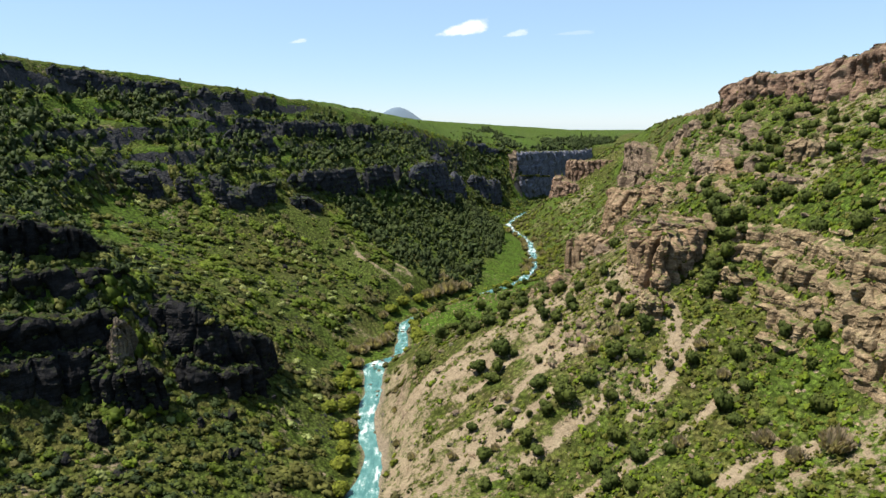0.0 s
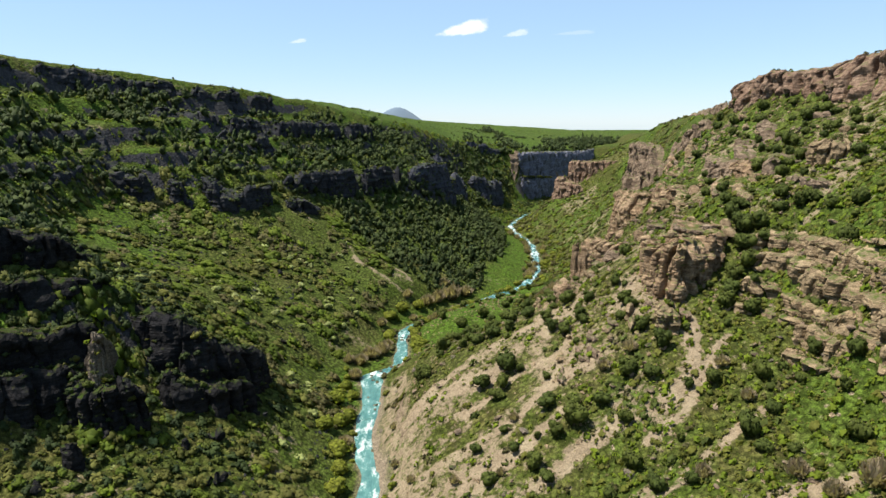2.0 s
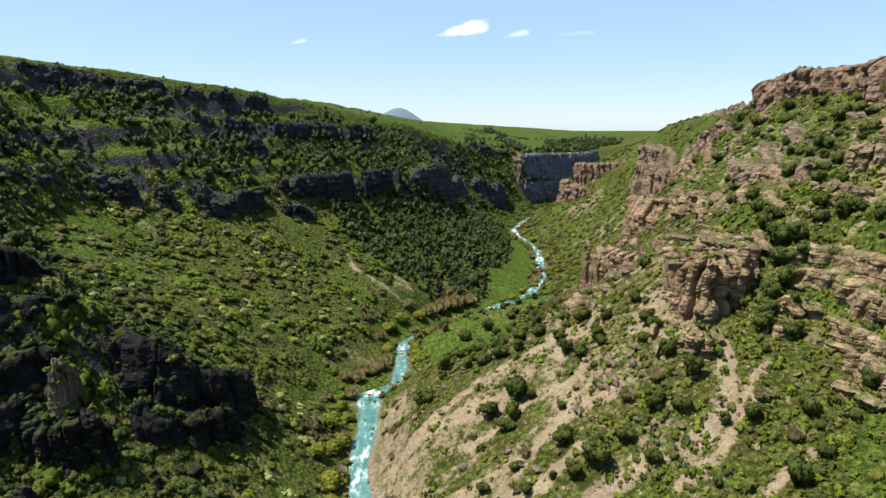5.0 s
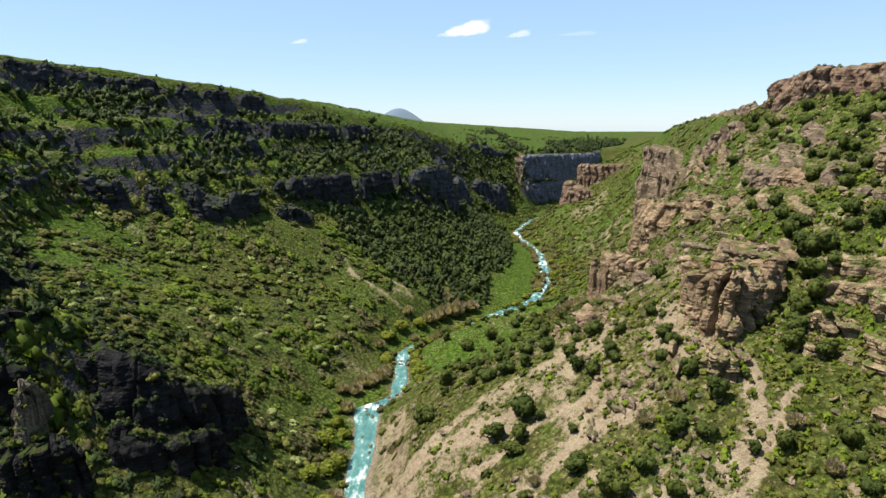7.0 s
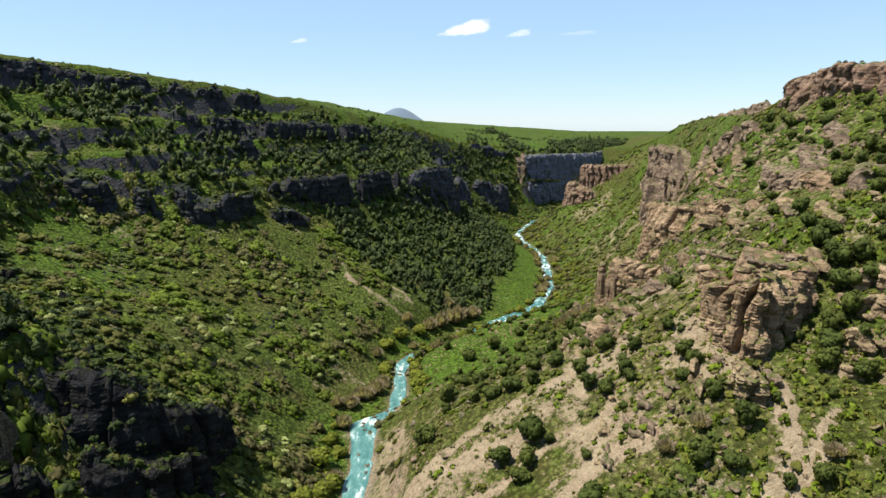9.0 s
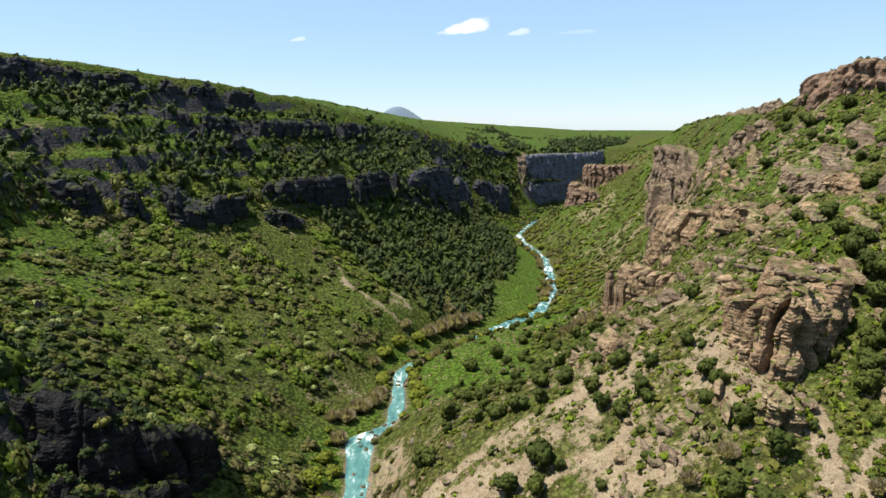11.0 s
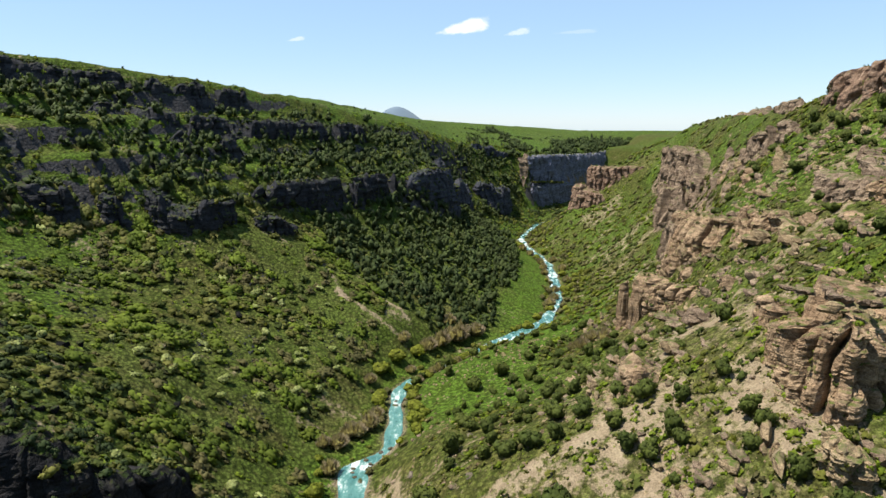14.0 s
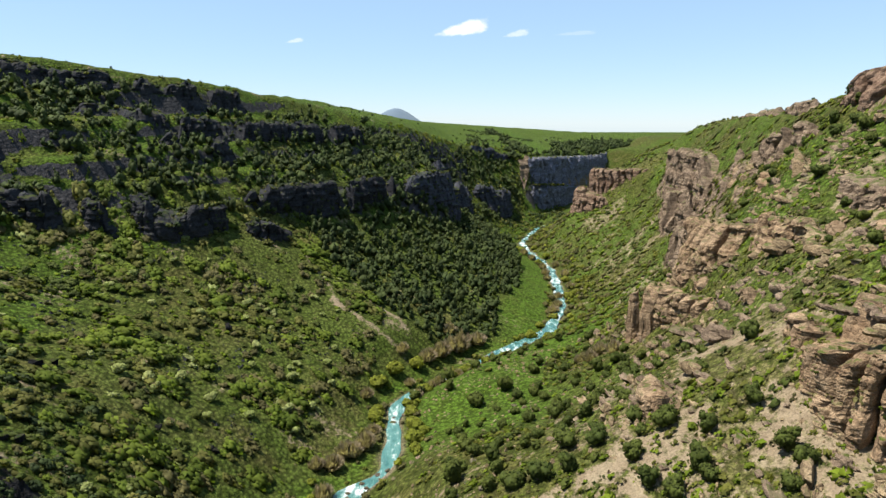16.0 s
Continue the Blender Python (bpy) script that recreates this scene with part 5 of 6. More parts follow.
for x, y in zip(bx[:75], by[:75]):
    stand(bloom[rng.randint(3)], x, y, rng.uniform(2.2, 4.2), rng.uniform(0.7, 1.0))
for kind in (junipers, willows, bare, bloom):
    for k, root in enumerate(kind):
        x, y = (-62 - 7 * k - (0 if kind is junipers else 3), 196 + 9 * k + 4 * len(kind)) if kind is not willows else (-33 - k, 204 + 6 * k)
        root.matrix_basis = pose(x, y, float(height(x, y)) - 0.1, 0, 0, 40 * k) @ Matrix.Diagonal((2.8, 2.8, 2.6, 1))

def thicket(name, kind, label, x, y, wide, tall, n, form, size, seed, lift=-0.12, ground_z=None, lobes=3):
    """A growth that nobody could count, as one mesh; low bushes lie along the slope."""
    if not len(x):
        return
    forms = [clumps(seed + k, n, form, size, lobes=lobes, core=n > 12) for k in range(6)]
    pick = rng.randint(0, 6, len(x))
    wide = np.broadcast_to(wide, x.shape) * 1.0
    tall = np.broadcast_to(tall, x.shape) * 1.0
    z = (height(x, y) if ground_z is None else ground_z) + lift
    turn = rng.uniform(0, 6.283, len(x))
    lie = 0.8 if form == "dome" and ground_z is None else 0.0
    gx, gy = ((height(x + 1.5, y) - height(x - 1.5, y)) / 3.0 * lie, (height(x, y + 1.5) - height(x, y - 1.5)) / 3.0 * lie)
    cos, faces, tint, start = [], [], [], 0
    for k, (co, fa) in enumerate(forms):
        m = pick == k
        if not m.any():
            continue
        c, s = np.cos(turn[m])[:, None], np.sin(turn[m])[:, None]
        w, t = wide[m][:, None], tall[m][:, None]
        X = (co[None, :, 0] * c - co[None, :, 1] * s) * w + x[m][:, None]
        Y = (co[None, :, 0] * s + co[None, :, 1] * c) * w + y[m][:, None]
        Z = co[None, :, 2] * w * t + z[m][:, None] + np.clip(gx[m], -1.2, 1.2)[:, None] * (X - x[m][:, None]) + np.clip(gy[m], -1.2, 1.2)[:, None] * (Y - y[m][:, None])
        cnt = int(m.sum())
        cos.append(np.stack([X, Y, Z], -1).reshape(-1, 3))
        faces.append((fa[None] + (start + np.arange(cnt) * len(co))[:, None, None]).reshape(-1, 3))
        tint.append(np.repeat(rng.rand(cnt), len(co)))
        start += cnt * len(co)
    ob = new(name, array_mesh(name, np.concatenate(cos), np.concatenate(faces), MANY[kind], False, tint=np.concatenate(tint)))
    tagged(ob, label, "plants", kind="stuff")

def left_of(k, x, y):
    """How far up the left flank a place lies past contour k."""
    return np.interp(np.clip(y, -100, 690), LEFT[k][:, 0], LEFT[k][:, 1]) - x

def in_wood(x, y):
    """How far a place lies inside the conifer wood, past the stony tracks on its near edge."""
    return y - np.interp(x, (-110, -66, -61, -45, -30, -16, 0), (352, 345, 340, 322, 311, 300, 304))

def meadow_wide(y):
    """How wide the open meadow is on the shaded bank of the upper river."""
    return np.interp(y, (296, 325, 340, 360, 385, 440, 480, 505), (9, 15, 23, 26, 22, 17, 14, 7))

# The shaded flank: scrub below the cliffs, conifers on and above them.
def scrub_chance(x, y):
    return smooth(-3, 4, left_of(0, x, y)) * (1 - smooth(2, 10, left_of(4, x, y))) * (0.10 + 0.90 * patchy(x, y, 15, 1, -0.05, 0.22)) * (1 - 0.85 * smooth(-6, 6, in_wood(x, y))) * (1 - 0.9 * spur_at(x, y)) * (1 - smooth(-6, 0, meadow_wide(y) + off_river(x, y)) * smooth(310, 322, y))

for kind, label, n, k, big in (("spring", "fresh green scrub covering the shaded slope", 10500, 0, 5.6), ("sage", "olive green scrub covering the shaded slope", 12000, 1, 4.6),
                               ("brown", "brown leafless scrub among the green bushes", 7500, 2, 3.8), ("green", "bright low growth among the bushes", 12000, 4, 1.3),
                               ("juniper", "dark low bushes on the shaded slope", 6000, 5, 3.4), ("blossom", "pale flowering scrub dotted over the slope", 1100, 3, 2.6)):
    x, y = scatter(n, -165, -26, 92, 345, lambda a, b: scrub_chance(a, b) * patchy(a, b, 17, k, -0.25, 0.25), 1.6)
    thicket(kind + "_scrub", kind, label, x, y, 1.2 + big * rng.rand(len(x)) ** 1.5, 0.55, 25 if big > 1.5 else 16, "dome", 0.14 if big > 1.5 else 0.17, 200 + 10 * k, lobes=5 if big > 1.5 else 3)

for kind, label, n, k in (("sage", "olive scrub at the foot of the near spur", 2400, 5), ("spring", "fresh scrub over the near spur", 1600, 3), ("juniper", "dark green scrub over the near spur", 3600, 6), ("conifer", "dark dense bushes between crags of the near spur", 4600, 7)):
    x, y = scatter(n, -150, -34, 80, 216, lambda a, b: spur_at(a, b) * (0.25 + 0.75 * patchy(a, b, 11, k)) * smooth(3, 8, left_of(0, a, b)), 2.1)
    thicket(kind + "_spur_scrub", kind, label, x, y, 1.0 + 2.8 * rng.rand(len(x)) ** 2.0, 0.7, 26, "dome", 0.135, 205 + 10 * k, lobes=4)

def riser_at(x, y):
    """Near the steep parts between terraces."""
    f = terrace_phase(x, y, sample(ROUND, np.asarray(x, float), np.asarray(y, float)))[1]
    return np.maximum(smooth(0.34, 0.55, f), 1 - smooth(0.0, 0.10, f))

def wood_chance(x, y):
    foot = smooth(0, 5, -off_river(x, y) - meadow_wide(y)) * (1 - smooth(0, 8, left_of(4, x, y))) * smooth(-2, 9, in_wood(x, y)) * (1 - smooth(480, 540, y)) * (0.22 + 0.78 * patchy(x, y, 13, 3, -0.45, 0.0))
    ledge = smooth(-6, 2, left_of(4, x, y)) * (1 - smooth(-15, -8, left_of(8, x, y))) * np.clip(riser_at(x, y) * smooth(-0.30, 0.05, fbm(x / 26, y / 26, 3, 2)) + 0.03, 0, 1) * smooth(175, 215, y)
    flank = smooth(480, 520, y) * (1 - smooth(630, 660, y)) * smooth(2, 8, left_of(0, x, y)) * (1 - smooth(-6, 0, left_of(7, x, y))) * smooth(-0.25, 0.0, fbm((x - y) / 14, (x + y) / 40, 3, 3)) * 0.6
    past = beyond_rim(x, y)
    strip = smooth(-2, 4, past) * (1 - smooth(14, 34, past)) * smooth(20, 60, x) * smooth(-0.4, -0.1, fbm(x / 20, y / 20, 3, 3)) * 0.9
    shut = smooth(130, 165, x) * smooth(0, 10, past) * (1 - smooth(90, 170, past)) * patchy(x, y, 34, 2, -0.3, 0.1)
    head = np.maximum.reduce([flank, strip, shut])
    chute = smooth(2.5, 6, np.abs(x - np.interp(y, (302, 314, 326, 331), (-68, -75.6, -82.3, -90)))) + (y < 300) + (y > 334)
    return np.maximum.reduce([foot, ledge, 0.9 * head]) * np.clip(chute, 0, 1)

wx, wy = (np.concatenate(a) for a in zip(scatter(44000, -235, 60, 180, 660, wood_chance, 3.3), scatter(14000, 60, 400, 520, 1150, wood_chance, 3.0)))
wide = (2.9 + 3.0 * rng.rand(len(wx)) ** 1.5) * (1 + 0.25 * smooth(600, 700, wy))
tall = 1.0 + 0.55 * rng.rand(len(wx))
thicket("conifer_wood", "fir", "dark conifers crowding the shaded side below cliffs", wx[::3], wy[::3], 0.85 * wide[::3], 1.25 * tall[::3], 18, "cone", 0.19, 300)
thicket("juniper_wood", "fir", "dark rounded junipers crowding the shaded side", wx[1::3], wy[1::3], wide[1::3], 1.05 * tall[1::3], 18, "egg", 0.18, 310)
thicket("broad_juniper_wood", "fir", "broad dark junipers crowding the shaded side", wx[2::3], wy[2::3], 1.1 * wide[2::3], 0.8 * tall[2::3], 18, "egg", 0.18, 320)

def spur_chance(x, y):
    return smooth(-4, 4, left_of(2, x, y)) * (1 - smooth(162, 176, y)) * patchy(x, y, 10, 4, -0.3, 0.1) * smooth(-30, -14, -left_of(6, x, y))

sx, sy = scatter(5000, -150, -40, 100, 180, spur_chance, 2.8)
for m, form, label in ((0, "cone", "dark pointed junipers crowding the near spur"), (1, "egg", "dark rounded junipers crowding the near spur")):
    thicket("spur_junipers", "conifer", label, sx[m::2], sy[m::2], 2.0 + 2.4 * rng.rand(len(sx[m::2])) ** 1.5, 1.1, 48, form, 0.11, 330 + 10 * m, lobes=5)

def ledge_scrub(x, y):
    up = smooth(-2, 4, left_of(4, x, y)) * (1 - smooth(-4, 10, left_of(8, x, y))) * smooth(100, 120, y)
    return up * (0.3 + 0.7 * patchy(x, y, 15, 5, -0.3, 0.3))

for kind, label, n, k in (("spring", "green bushes on the terraces between cliffs", 9000, 4), ("sage", "olive bushes on the terraces between cliffs", 8000, 5), ("green", "tufts of herbs on the terraces between cliffs", 9000, 1)):
    x, y = scatter(n, -225, 60, 100, 690, ledge_scrub, 1.5)
    thicket(kind + "_terrace_scrub", kind, label, x, y, 0.8 + 2.0 * rng.rand(len(x)) ** 2.2, 0.7, 12, "dome", 0.22, 240 + 10 * k)

for kind, label, k in (("spring", "green bushes on the flank at the valley's bend", 8), ("olive", "olive bushes on the flank at the valley's bend", 9), ("fir", "dark bushes on the flank at the valley's bend", 10)):
    x, y = scatter(4200, -40, 130, 480, 720, lambda a, b: smooth(478, 500, b) * smooth(3, 8, -off_river(a, b)) * (1 - smooth(-3, 4, left_of(8, a, b))) * (0.3 + 0.7 * patchy(a, b, 18, k)), 3.2)
    thicket(kind + "_bend_scrub", kind, label, x, y, 1.6 + 3.0 * rng.rand(len(x)) ** 1.8, 0.75, 12, "dome", 0.20, 660 + 10 * k)

for kind, label, k in (("conifer", "dark bushes on the steep flank before the headwall", 11), ("fir", "low junipers on the steep flank before the headwall", 12), ("sage", "olive bushes on the steep flank before the headwall", 13)):
    x, y = scatter(1500, 30, 115, 585, 700, lambda a, b: (0.15 + 0.85 * patchy(a, b, 14, k)) * (beyond_rim(a, b) < -2), 3.0)
    thicket(kind + "_head_scrub", kind, label, x, y, 1.8 + 3.2 * rng.rand(len(x)) ** 1.6, 0.8, 12, "dome", 0.20, 660 + 10 * k)

q = np.linspace(0, 1, 46) + 0.008 * rng.normal(size=46)
x, y, z = (np.interp(q, (0, 0.2, 0.5, 1), v) for v in ((82, 86, 99, 124), (660, 657, 669, 711), (-57, -57, -58, -62.5)))
thicket("headwall_ledge_growth", "sage", "bushes along the ledge across the headwall", x + rng.uniform(-3, 1, 46), y + rng.uniform(-1, 3, 46), 2.5 + 2.5 * rng.rand(46), 0.7, 14, "dome", 0.2, 800, ground_z=z)

# The sunny flank: low herbs, tussocks and stones.
def sunny(x, y):
    return smooth(2, 8, off_river(x, y)) * (1 - smooth(150, 165, x - 0.12 * np.clip(y - 300, 0, 999)))

def herb_chance(x, y):
    return sunny(x, y) * (0.25 + 0.75 * patchy(x, y, 12, 2)) * (1 - 0.75 * scree_at(x, y)) * (1 - 0.93 * smooth(212, 232, y) * (1 - smooth(40, 50, off_river(x, y))) * (1 - smooth(310, 330, y)))

for kind, label, n, k, big in (("green", "green herbs and low bushes on the sunny slope", 17000, 0, 1.9), ("olive", "olive tussocks and herbs on the sunny slope", 17000, 1, 1.6),
                               ("brown", "dry brown tussocks on the sunny slope", 9000, 2, 1.5), ("juniper", "small dark shrubs on the sunny slope", 6500, 3, 2.2)):
    x, y = scatter(n, -8, 175, 78, 335, lambda a, b: herb_chance(a, b) * patchy(a, b, 9, k + 1, -0.4, 0.3), 1.0)
    thicket(kind + "_herbs", kind, label, x, y, 0.45 + big * rng.rand(len(x)) ** 2.5, 0.7, 9, "dome", 0.26, 400 + 10 * k)
for kind, label, k in (("green", "fresh green low bushes on the near sunny slope", 7), ("olive", "olive low bushes on the near sunny slope", 8)):
    x, y = scatter(5000, 30, 118, 80, 178, lambda a, b: (0.3 + 0.7 * patchy(a, b, 8, k, -0.1, 0.3)) * (1 - 0.8 * scree_at(a, b)), 1.5)
    thicket(kind + "_low_bushes", kind, label, x, y, 0.8 + 1.7 * rng.rand(len(x)) ** 2, 0.75, 12, "dome", 0.22, 420 + 10 * k)
for kind, label, n, k in (("green", "green bushes on the far sunny slope", 3600, 0), ("olive", "olive bushes on the far sunny slope", 4600, 1), ("juniper", "dark bushes on the far sunny slope", 2600, 2), ("brown", "grey brown bushes on the far sunny slope", 4400, 3)):
    x, y = scatter(n, 10, 190, 262, 620, lambda a, b: smooth(5, 14, off_river(a, b)) * (1 - 0.92 * (1 - smooth(36, 46, off_river(a, b))) * (1 - smooth(300, 318, b))) * (0.3 + 0.7 * patchy(a, b, 18, k)) * (1 - 0.75 * smooth(120, 150, a - 0.1 * (b - 400))), 2.2)
    thicket(kind + "_far_scrub", kind, label, x, y, 1.2 + 2.4 * rng.rand(len(x)) ** 1.7, 0.7, 13, "dome", 0.20, 440 + 10 * k)
x, y = scatter(7000, -60, 110, 110, 600, lambda a, b: (1 - smooth(4, 10, (np.abs(off_river(a, b)) - river_half(b)) * np.where(off_river(a, b) > 0, 1 - 0.5 * smooth(310, 340, b), 1 + 0.8 * smooth(310, 340, b)))) * (0.25 + 0.75 * patchy(a, b, 12, 3)) * (1 - 0.5 * smooth(3, 5, off_river(a, b)) * (1 - smooth(200, 215, b))), 1.7)
for kind, label, m in (("willow", "yellow green growth along the river bank", 0), ("brown", "bare brown growth along the river bank", 1), ("olive", "olive growth along the river bank", 2)):
    thicket(kind + "_bank_growth", kind, label, x[m::3], y[m::3], (1.2 + 2.2 * rng.rand(len(x[m::3]))) * (1 + 0.35 * smooth(280, 330, y[m::3])), 0.85, 26, "dome", 0.14, 480 + 10 * m)
x, y = scatter(2200, -230, 330, 230, 800, lambda a, b: np.maximum(smooth(4, 12, left_of(8, a, b)), smooth(0, 8, beyond_rim(a, b))) * 0.4 * patchy(a, b, 25, 1), 3.2)
thicket("plateau_bushes", "conifer", "small dark bushes dotted along the plateau edge", x, y, 1.2 + 1.6 * rng.rand(len(x)), 0.9, 18, "dome", 0.17, 520)

x, y = scatter(2600, 20, 420, 690, 1150, lambda a, b: smooth(16, 24, beyond_rim(a, b)) * smooth(0.1, 0.35, fbm(a / 60, b / 60, 3, 4)), 4.0)
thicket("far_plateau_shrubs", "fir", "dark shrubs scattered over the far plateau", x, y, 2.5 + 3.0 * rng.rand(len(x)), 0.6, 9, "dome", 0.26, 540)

spots = np.array(LEDGES, float)
rng.shuffle(spots)
for sunny_side, kinds in ((1, ("green", "olive", "juniper", "brown")), (0, ("conifer", "juniper", "conifer", "sage"))):
    mine = spots[spots[:, 3] == sunny_side]
    for k, kind in enumerate(kinds):
        part_of = mine[k::4]
        w = (0.5 + 1.5 * rng.rand(len(part_of)) ** 2) * (1.0 if sunny_side else 1.5)
        thicket(kind + "_ledge_growth", kind, kind + " coloured tufts rooted on the rock ledges", part_of[:, 0], part_of[:, 1], w, 0.8, 12 if sunny_side else 20, "dome", 0.21 if sunny_side else 0.155, 560 + 10 * k, ground_z=part_of[:, 2])

# ---------------------------------------------------------------- loose rock
def outcrop_mesh(seed, mat):
    """Jointed blocks that stick out of the turf side by side."""
    rnd = np.random.RandomState(seed)
    cos, fas, at = [], [], 0
    for k in range(6):
        co, fa = blob(seed * 9 + k, 2 if k < 3 else 1, 0.45)
        size = rnd.uniform(0.35, 0.75) * (1.0 if k < 3 else 0.6)
        co = co * (size * rnd.uniform(0.9, 1.5), size * rnd.uniform(0.7, 1.1), size * rnd.uniform(0.8, 1.3))
        turn = rnd.normal() * 0.4
        c, q = math.cos(turn), math.sin(turn)
        co = co @ np.array(((c, q, 0), (-q, c, 0), (0, 0, 1)))
        cos.append(co + (rnd.uniform(-1.1, 1.1), rnd.uniform(-0.4, 0.4), rnd.uniform(0.0, 0.45)))
        fas.append(fa + at)
        at += len(co)
    return array_mesh("rock_outcrop", np.concatenate(cos), np.concatenate(fas), mat)

def outcrop_chance(x, y):
    upper = smooth(66, 76, x) * (1 - smooth(122, 132, x)) * smooth(112, 130, y) * (1 - smooth(262, 280, y)) * patchy(x, y, 13, 3, 0.0, 0.3)
    gully = smooth(46, 54, x) * (1 - smooth(76, 84, x)) * smooth(186, 196, y) * (1 - smooth(290, 310, y)) * 0.8
    low = smooth(24, 32, x) * (1 - smooth(52, 60, x)) * smooth(140, 150, y) * (1 - smooth(205, 216, y)) * patchy(x, y, 9, 1, -0.1, 0.2)
    return np.maximum.reduce([upper, gully, low])

outcrops = [outcrop_mesh(610 + k, tan_rock if k % 2 else dusty_rock) for k in range(7)]
ox, oy = scatter(3200, 20, 130, 105, 310, outcrop_chance, 3.2)
for x, y in zip(ox[:290], oy[:290]):
    ob = new("rock_outcrop", outcrops[rng.randint(7)])
    w = rng.uniform(1.0, 2.1) * (1.5 if rng.rand() < 0.2 else 1)
    ob.matrix_basis = pose(x, y, float(height(x, y)) - 0.25 * w, 0, 0, rng.uniform(60, 120) + 180 * rng.randint(2)) @ Matrix.Diagonal((w * rng.uniform(1.2, 2.0), w * 0.9, w * rng.uniform(0.7, 1.3), 1))
    tagged(ob, "jointed brown rock outcrop in the grassy slope", "rock", "rock outcrops")
for x, y, z, w in ((57, 157, -27.4, 1.8), (63, 159, -27.2, 1.5), (60, 164, -26.6, 2.2), (66, 163, -26.4, 1.6), (55, 165, -26.6, 1.7), (60.5, 155.6, -27.6, 1.2)):
    ob = new("rock_outcrop", outcrops[rng.randint(7)])
    ob.matrix_basis = pose(x, y, z, 0, 0, rng.uniform(0, 360)) @ Matrix.Diagonal((w * 1.3, w, w * 0.7, 1))
    tagged(ob, "jointed brown rock slab on top of the tower", "rock", "rock outcrops")
dark_outcrops = [outcrop_mesh(640 + k, shade_black_rock) for k in range(3)]
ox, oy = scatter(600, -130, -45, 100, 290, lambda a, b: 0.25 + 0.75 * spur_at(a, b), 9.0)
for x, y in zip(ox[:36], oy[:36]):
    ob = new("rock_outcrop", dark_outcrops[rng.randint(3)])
    w = rng.uniform(1.2, 2.8)
    ob.matrix_basis = pose(x, y, float(height(x, y)) - 0.1 * w, 0, 0, rng.uniform(0, 360)) @ Matrix.Diagonal((w, w, w, 1))
    tagged(ob, "dark grey rock outcrop among the bushes", "rock", "dark rock outcrops")
stones = []
for k in range(6):
    co, fa = blob(500 + k, 2, 0.4)
    stones.append((co * (1.0, 0.8 + 0.05 * k, 0.62), fa))
boulder_meshes = [array_mesh("boulder", co, fa, dusty_rock if k % 3 else dull_rock) for k, (co, fa) in enumerate(stones)]
def boulder_chance(x, y):
    return np.maximum(0.5 * sunny(x, y) * (1 - smooth(230, 262, y)) * patchy(x, y, 14, 4), 0.9 * (1 - smooth(0.5, 2.5, np.abs(off_river(x, y)) - river_half(y))))

sx, sy = scatter(1600, -40, 125, 100, 270, boulder_chance, 2.6)
for x, y in zip(sx[:240], sy[:240]):
    ob = new("boulder", boulder_meshes[rng.randint(6)])
    w = rng.uniform(0.5, 1.3) * (1.3 if rng.rand() < 0.15 else 1)
    ob.matrix_basis = pose(x, y, float(height(x, y)) + 0.12 * w, rng.uniform(-15, 15), rng.uniform(-15, 15), rng.uniform(0, 360)) @ Matrix.Diagonal((w, w, w, 1))
    tagged(ob, "angular weathered boulder lying on the slope", "rock", "boulders")
ry2 = np.concatenate([np.linspace(208, 224, 9), rng.uniform(120, 270, 8), rng.uniform(300, 340, 5)])
for y in ry2:
    x = float(river_x(y)) + rng.uniform(-1.0, 1.0) * float(river_half(y))
    ob = new("boulder", boulder_meshes[3 * rng.randint(2)])
    w = rng.uniform(0.5, 1.1)
    ob.matrix_basis = pose(x, y, RIVER_Z + 0.1, 0, 0, rng.uniform(0, 360)) @ Matrix.Diagonal((w, w, w, 1))
    tagged(ob, "dark wet boulder breaking the river's surface", "rock", "boulders in the river")

def rubble(name, label, n, x0, x1, y0, y1, chance, mat, small, large):
    x, y = scatter(n, x0, x1, y0, y1, chance)
    r = small + (large - small) * rng.rand(len(x)) ** 3
    base = np.array([(1, 0, 0), (-0.5, 0.87, 0), (-0.5, -0.87, 0), (0.1, 0.1, 0.9), (0.6, -0.5, 0.5)])
    fa = np.array([(0, 1, 3), (1, 2, 3), (2, 4, 3), (0, 3, 4), (2, 0, 4)])
    turn = rng.uniform(0, 6.283, len(x))
    jig = 1 + 0.5 * rng.normal(size=(len(x), 5, 3)) * 0.5
    b = base[None] * jig * r[:, None, None]
    c, s = np.cos(turn)[:, None], np.sin(turn)[:, None]
    co = np.stack([b[..., 0] * c - b[..., 1] * s + x[:, None], b[..., 0] * s + b[..., 1] * c + y[:, None], b[..., 2] + (height(x, y) - 0.08)[:, None]], -1).reshape(-1, 3)
    faces = (fa[None] + (np.arange(len(x)) * 5)[:, None, None]).reshape(-1, 3)
    tagged(new(name, array_mesh(name, co, faces, mat)), label, "stones", kind="stuff")

rubble("rubble", "loose angular stones strewn over the sunny slope", 20000, -10, 150, 92, 300,
       lambda a, b: sunny(a, b) * (0.15 + 0.85 * patchy(a, b, 10, 5, -0.05, 0.35)), tan_rock, 0.15, 0.75)
rubble("bank_rubble", "grey stones along the water's edge", 9000, -50, 85, 110, 420,
       lambda a, b: 1 - smooth(0.4, 2.6, np.abs(off_river(a, b)) - river_half(b)), shade_grey_rock, 0.15, 0.6)
rubble("shade_rubble", "grey stones scattered on the shaded slope", 9000, -150, -30, 95, 300,
       lambda a, b: smooth(2, 5, -off_river(a, b)) * patchy(a, b, 11, 2, 0.05, 0.4), shade_grey_rock, 0.15, 0.8)

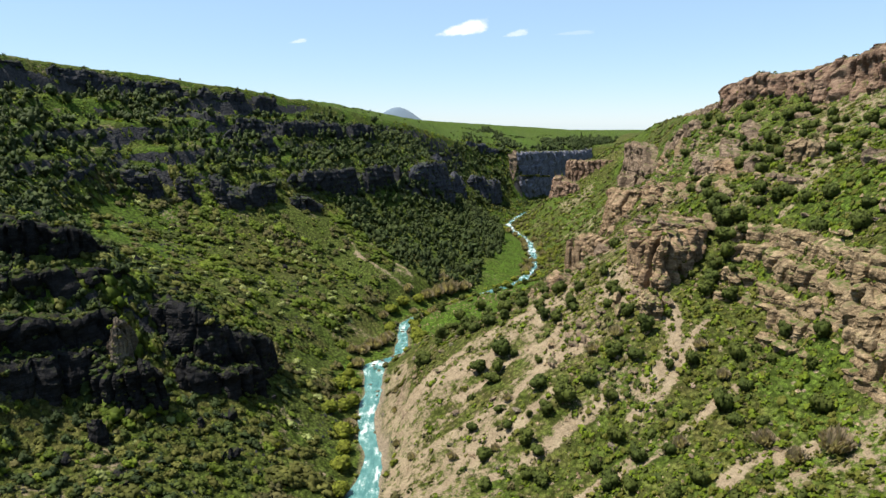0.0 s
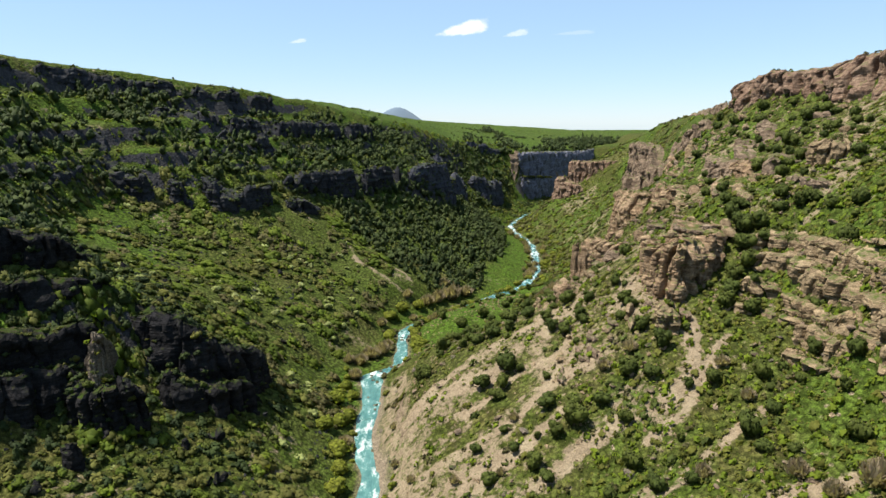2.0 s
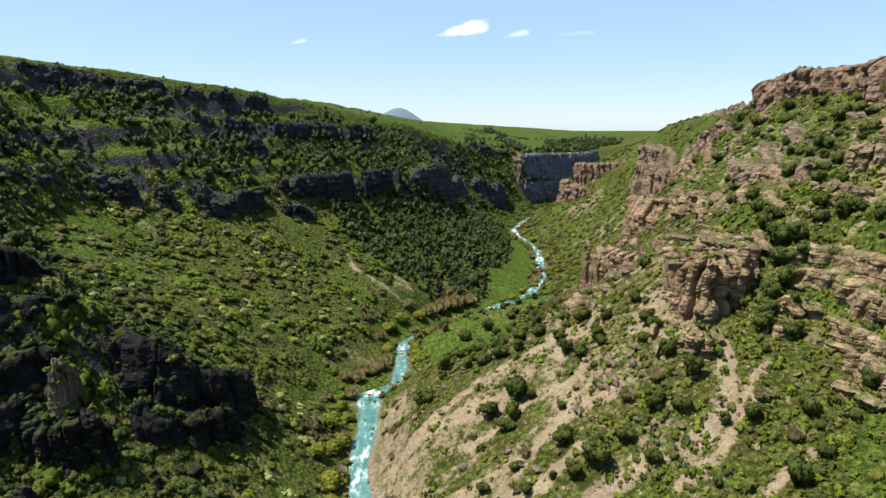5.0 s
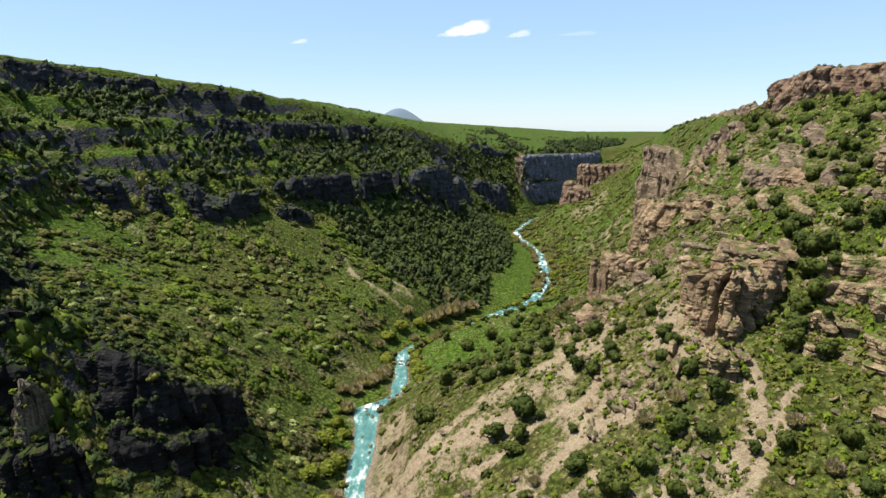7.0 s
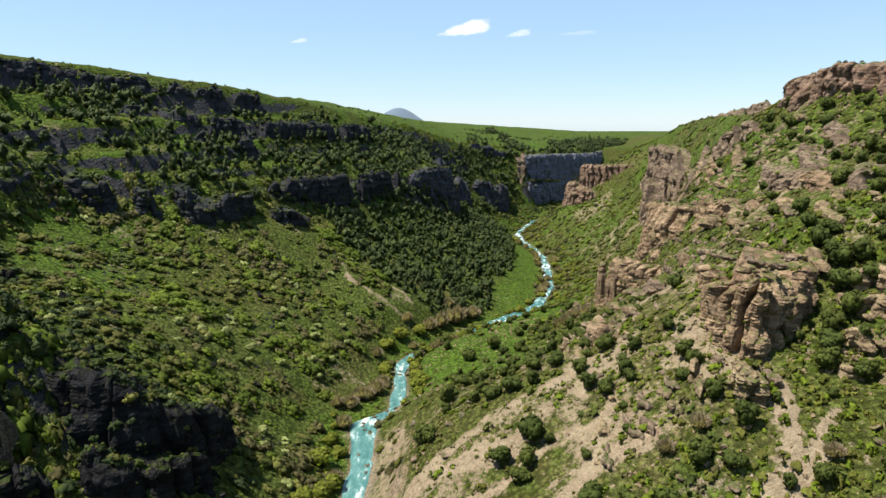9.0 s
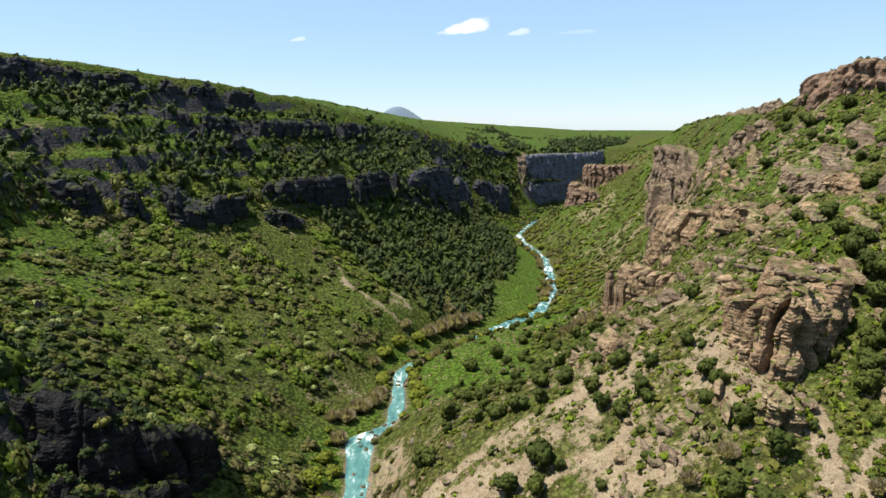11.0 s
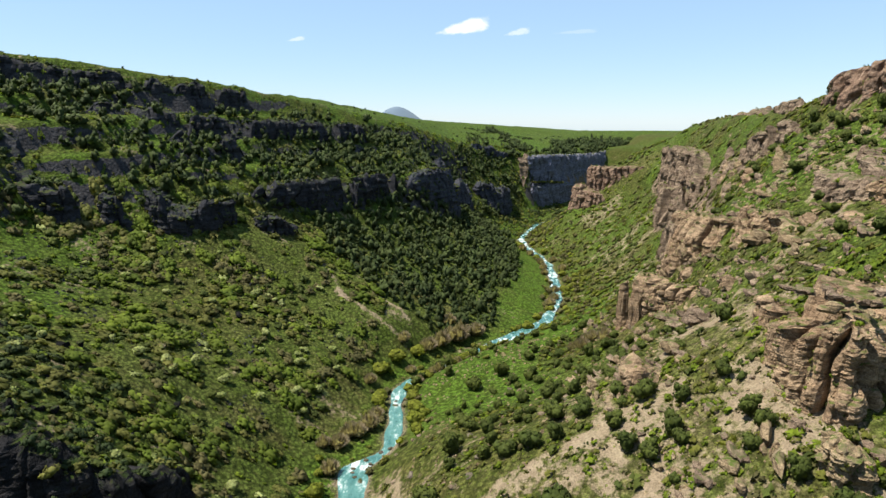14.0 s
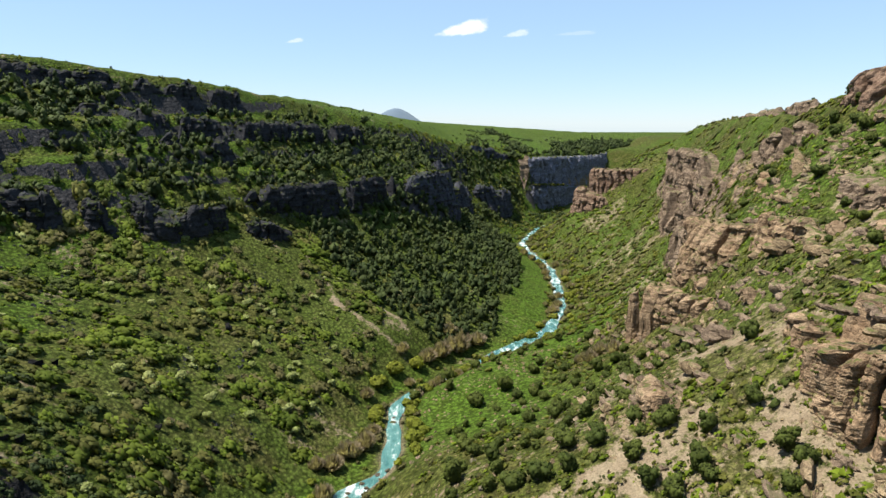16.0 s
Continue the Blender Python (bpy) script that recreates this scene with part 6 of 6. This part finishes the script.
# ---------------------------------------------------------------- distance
hs = Shader("far hill tinted for haze", 1.0, 0.0)
# Distance haze is put into the hill's base colour.
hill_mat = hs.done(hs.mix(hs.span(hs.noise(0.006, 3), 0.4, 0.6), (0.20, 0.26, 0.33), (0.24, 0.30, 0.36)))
hx, hy = np.meshgrid(np.linspace(-900, 900, 60), np.linspace(-250, 250, 20), indexing="ij")
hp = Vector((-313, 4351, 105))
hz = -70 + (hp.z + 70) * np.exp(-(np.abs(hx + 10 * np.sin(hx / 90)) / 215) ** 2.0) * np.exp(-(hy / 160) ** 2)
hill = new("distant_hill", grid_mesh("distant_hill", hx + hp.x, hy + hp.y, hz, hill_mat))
tagged(hill, "rounded hill on the horizon, tinted blue grey for haze", "hill", kind="structure")

def cloud(x, y, z, wide, high, thick):
    s = Shader("fair weather cloud", 1.0, 0.0)
    tc = s.t.nodes.new("ShaderNodeTexCoord").outputs["Object"]
    n = s.noise(2.1, 4, 0.5, at=tc)
    sep = s.t.nodes.new("ShaderNodeSeparateXYZ")
    s.t.links.new(tc, sep.inputs[0])
    u, v = sep.outputs[0], s.math("SUBTRACT", sep.outputs[1], s.math("MULTIPLY", sep.outputs[0], 0.42))
    half = s.math("MAXIMUM", s.math("ADD", s.math("MULTIPLY", u, 0.20), 0.34), 0.08)
    d = s.math("ADD", s.math("MULTIPLY", s.math("POWER", s.math("ABSOLUTE", u), 3.0), 1.0), s.math("MULTIPLY", s.math("POWER", s.math("DIVIDE", s.math("ABSOLUTE", v), half), 2.0), 0.55))
    a = s.math("SUBTRACT", s.math("ADD", s.math("MULTIPLY", s.math("SUBTRACT", n, 0.5), 1.5), 0.78), d)
    # The cloud's sunlit white is given as a glow of its own.
    em = s.t.nodes.new("ShaderNodeEmission")
    em.inputs["Color"].default_value = (0.97, 0.985, 1.0, 1)
    em.inputs["Strength"].default_value = 0.56
    tr = s.t.nodes.new("ShaderNodeBsdfTransparent")
    mx = s.t.nodes.new("ShaderNodeMixShader")
    s.put(mx.inputs[0], s.span(a, -0.05, 0.75, 0.0, thick))
    s.t.links.new(tr.outputs[0], mx.inputs[1])
    s.t.links.new(em.outputs[0], mx.inputs[2])
    s.t.links.new(mx.outputs[0], s.t.nodes["Material Output"].inputs["Surface"])
    u = np.linspace(-1, 1, 9)
    cx, cy = np.meshgrid(u, u, indexing="ij")
    ob = new("cloud", grid_mesh("cloud", cx, cy, 0.05 * np.cos(cx * 1.5), s.mat))
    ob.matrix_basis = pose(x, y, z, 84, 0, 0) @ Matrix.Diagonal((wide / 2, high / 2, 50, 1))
    ob.visible_shadow = False
    tagged(ob, "small white cloud in the clear blue sky", "cloud", kind="structure")

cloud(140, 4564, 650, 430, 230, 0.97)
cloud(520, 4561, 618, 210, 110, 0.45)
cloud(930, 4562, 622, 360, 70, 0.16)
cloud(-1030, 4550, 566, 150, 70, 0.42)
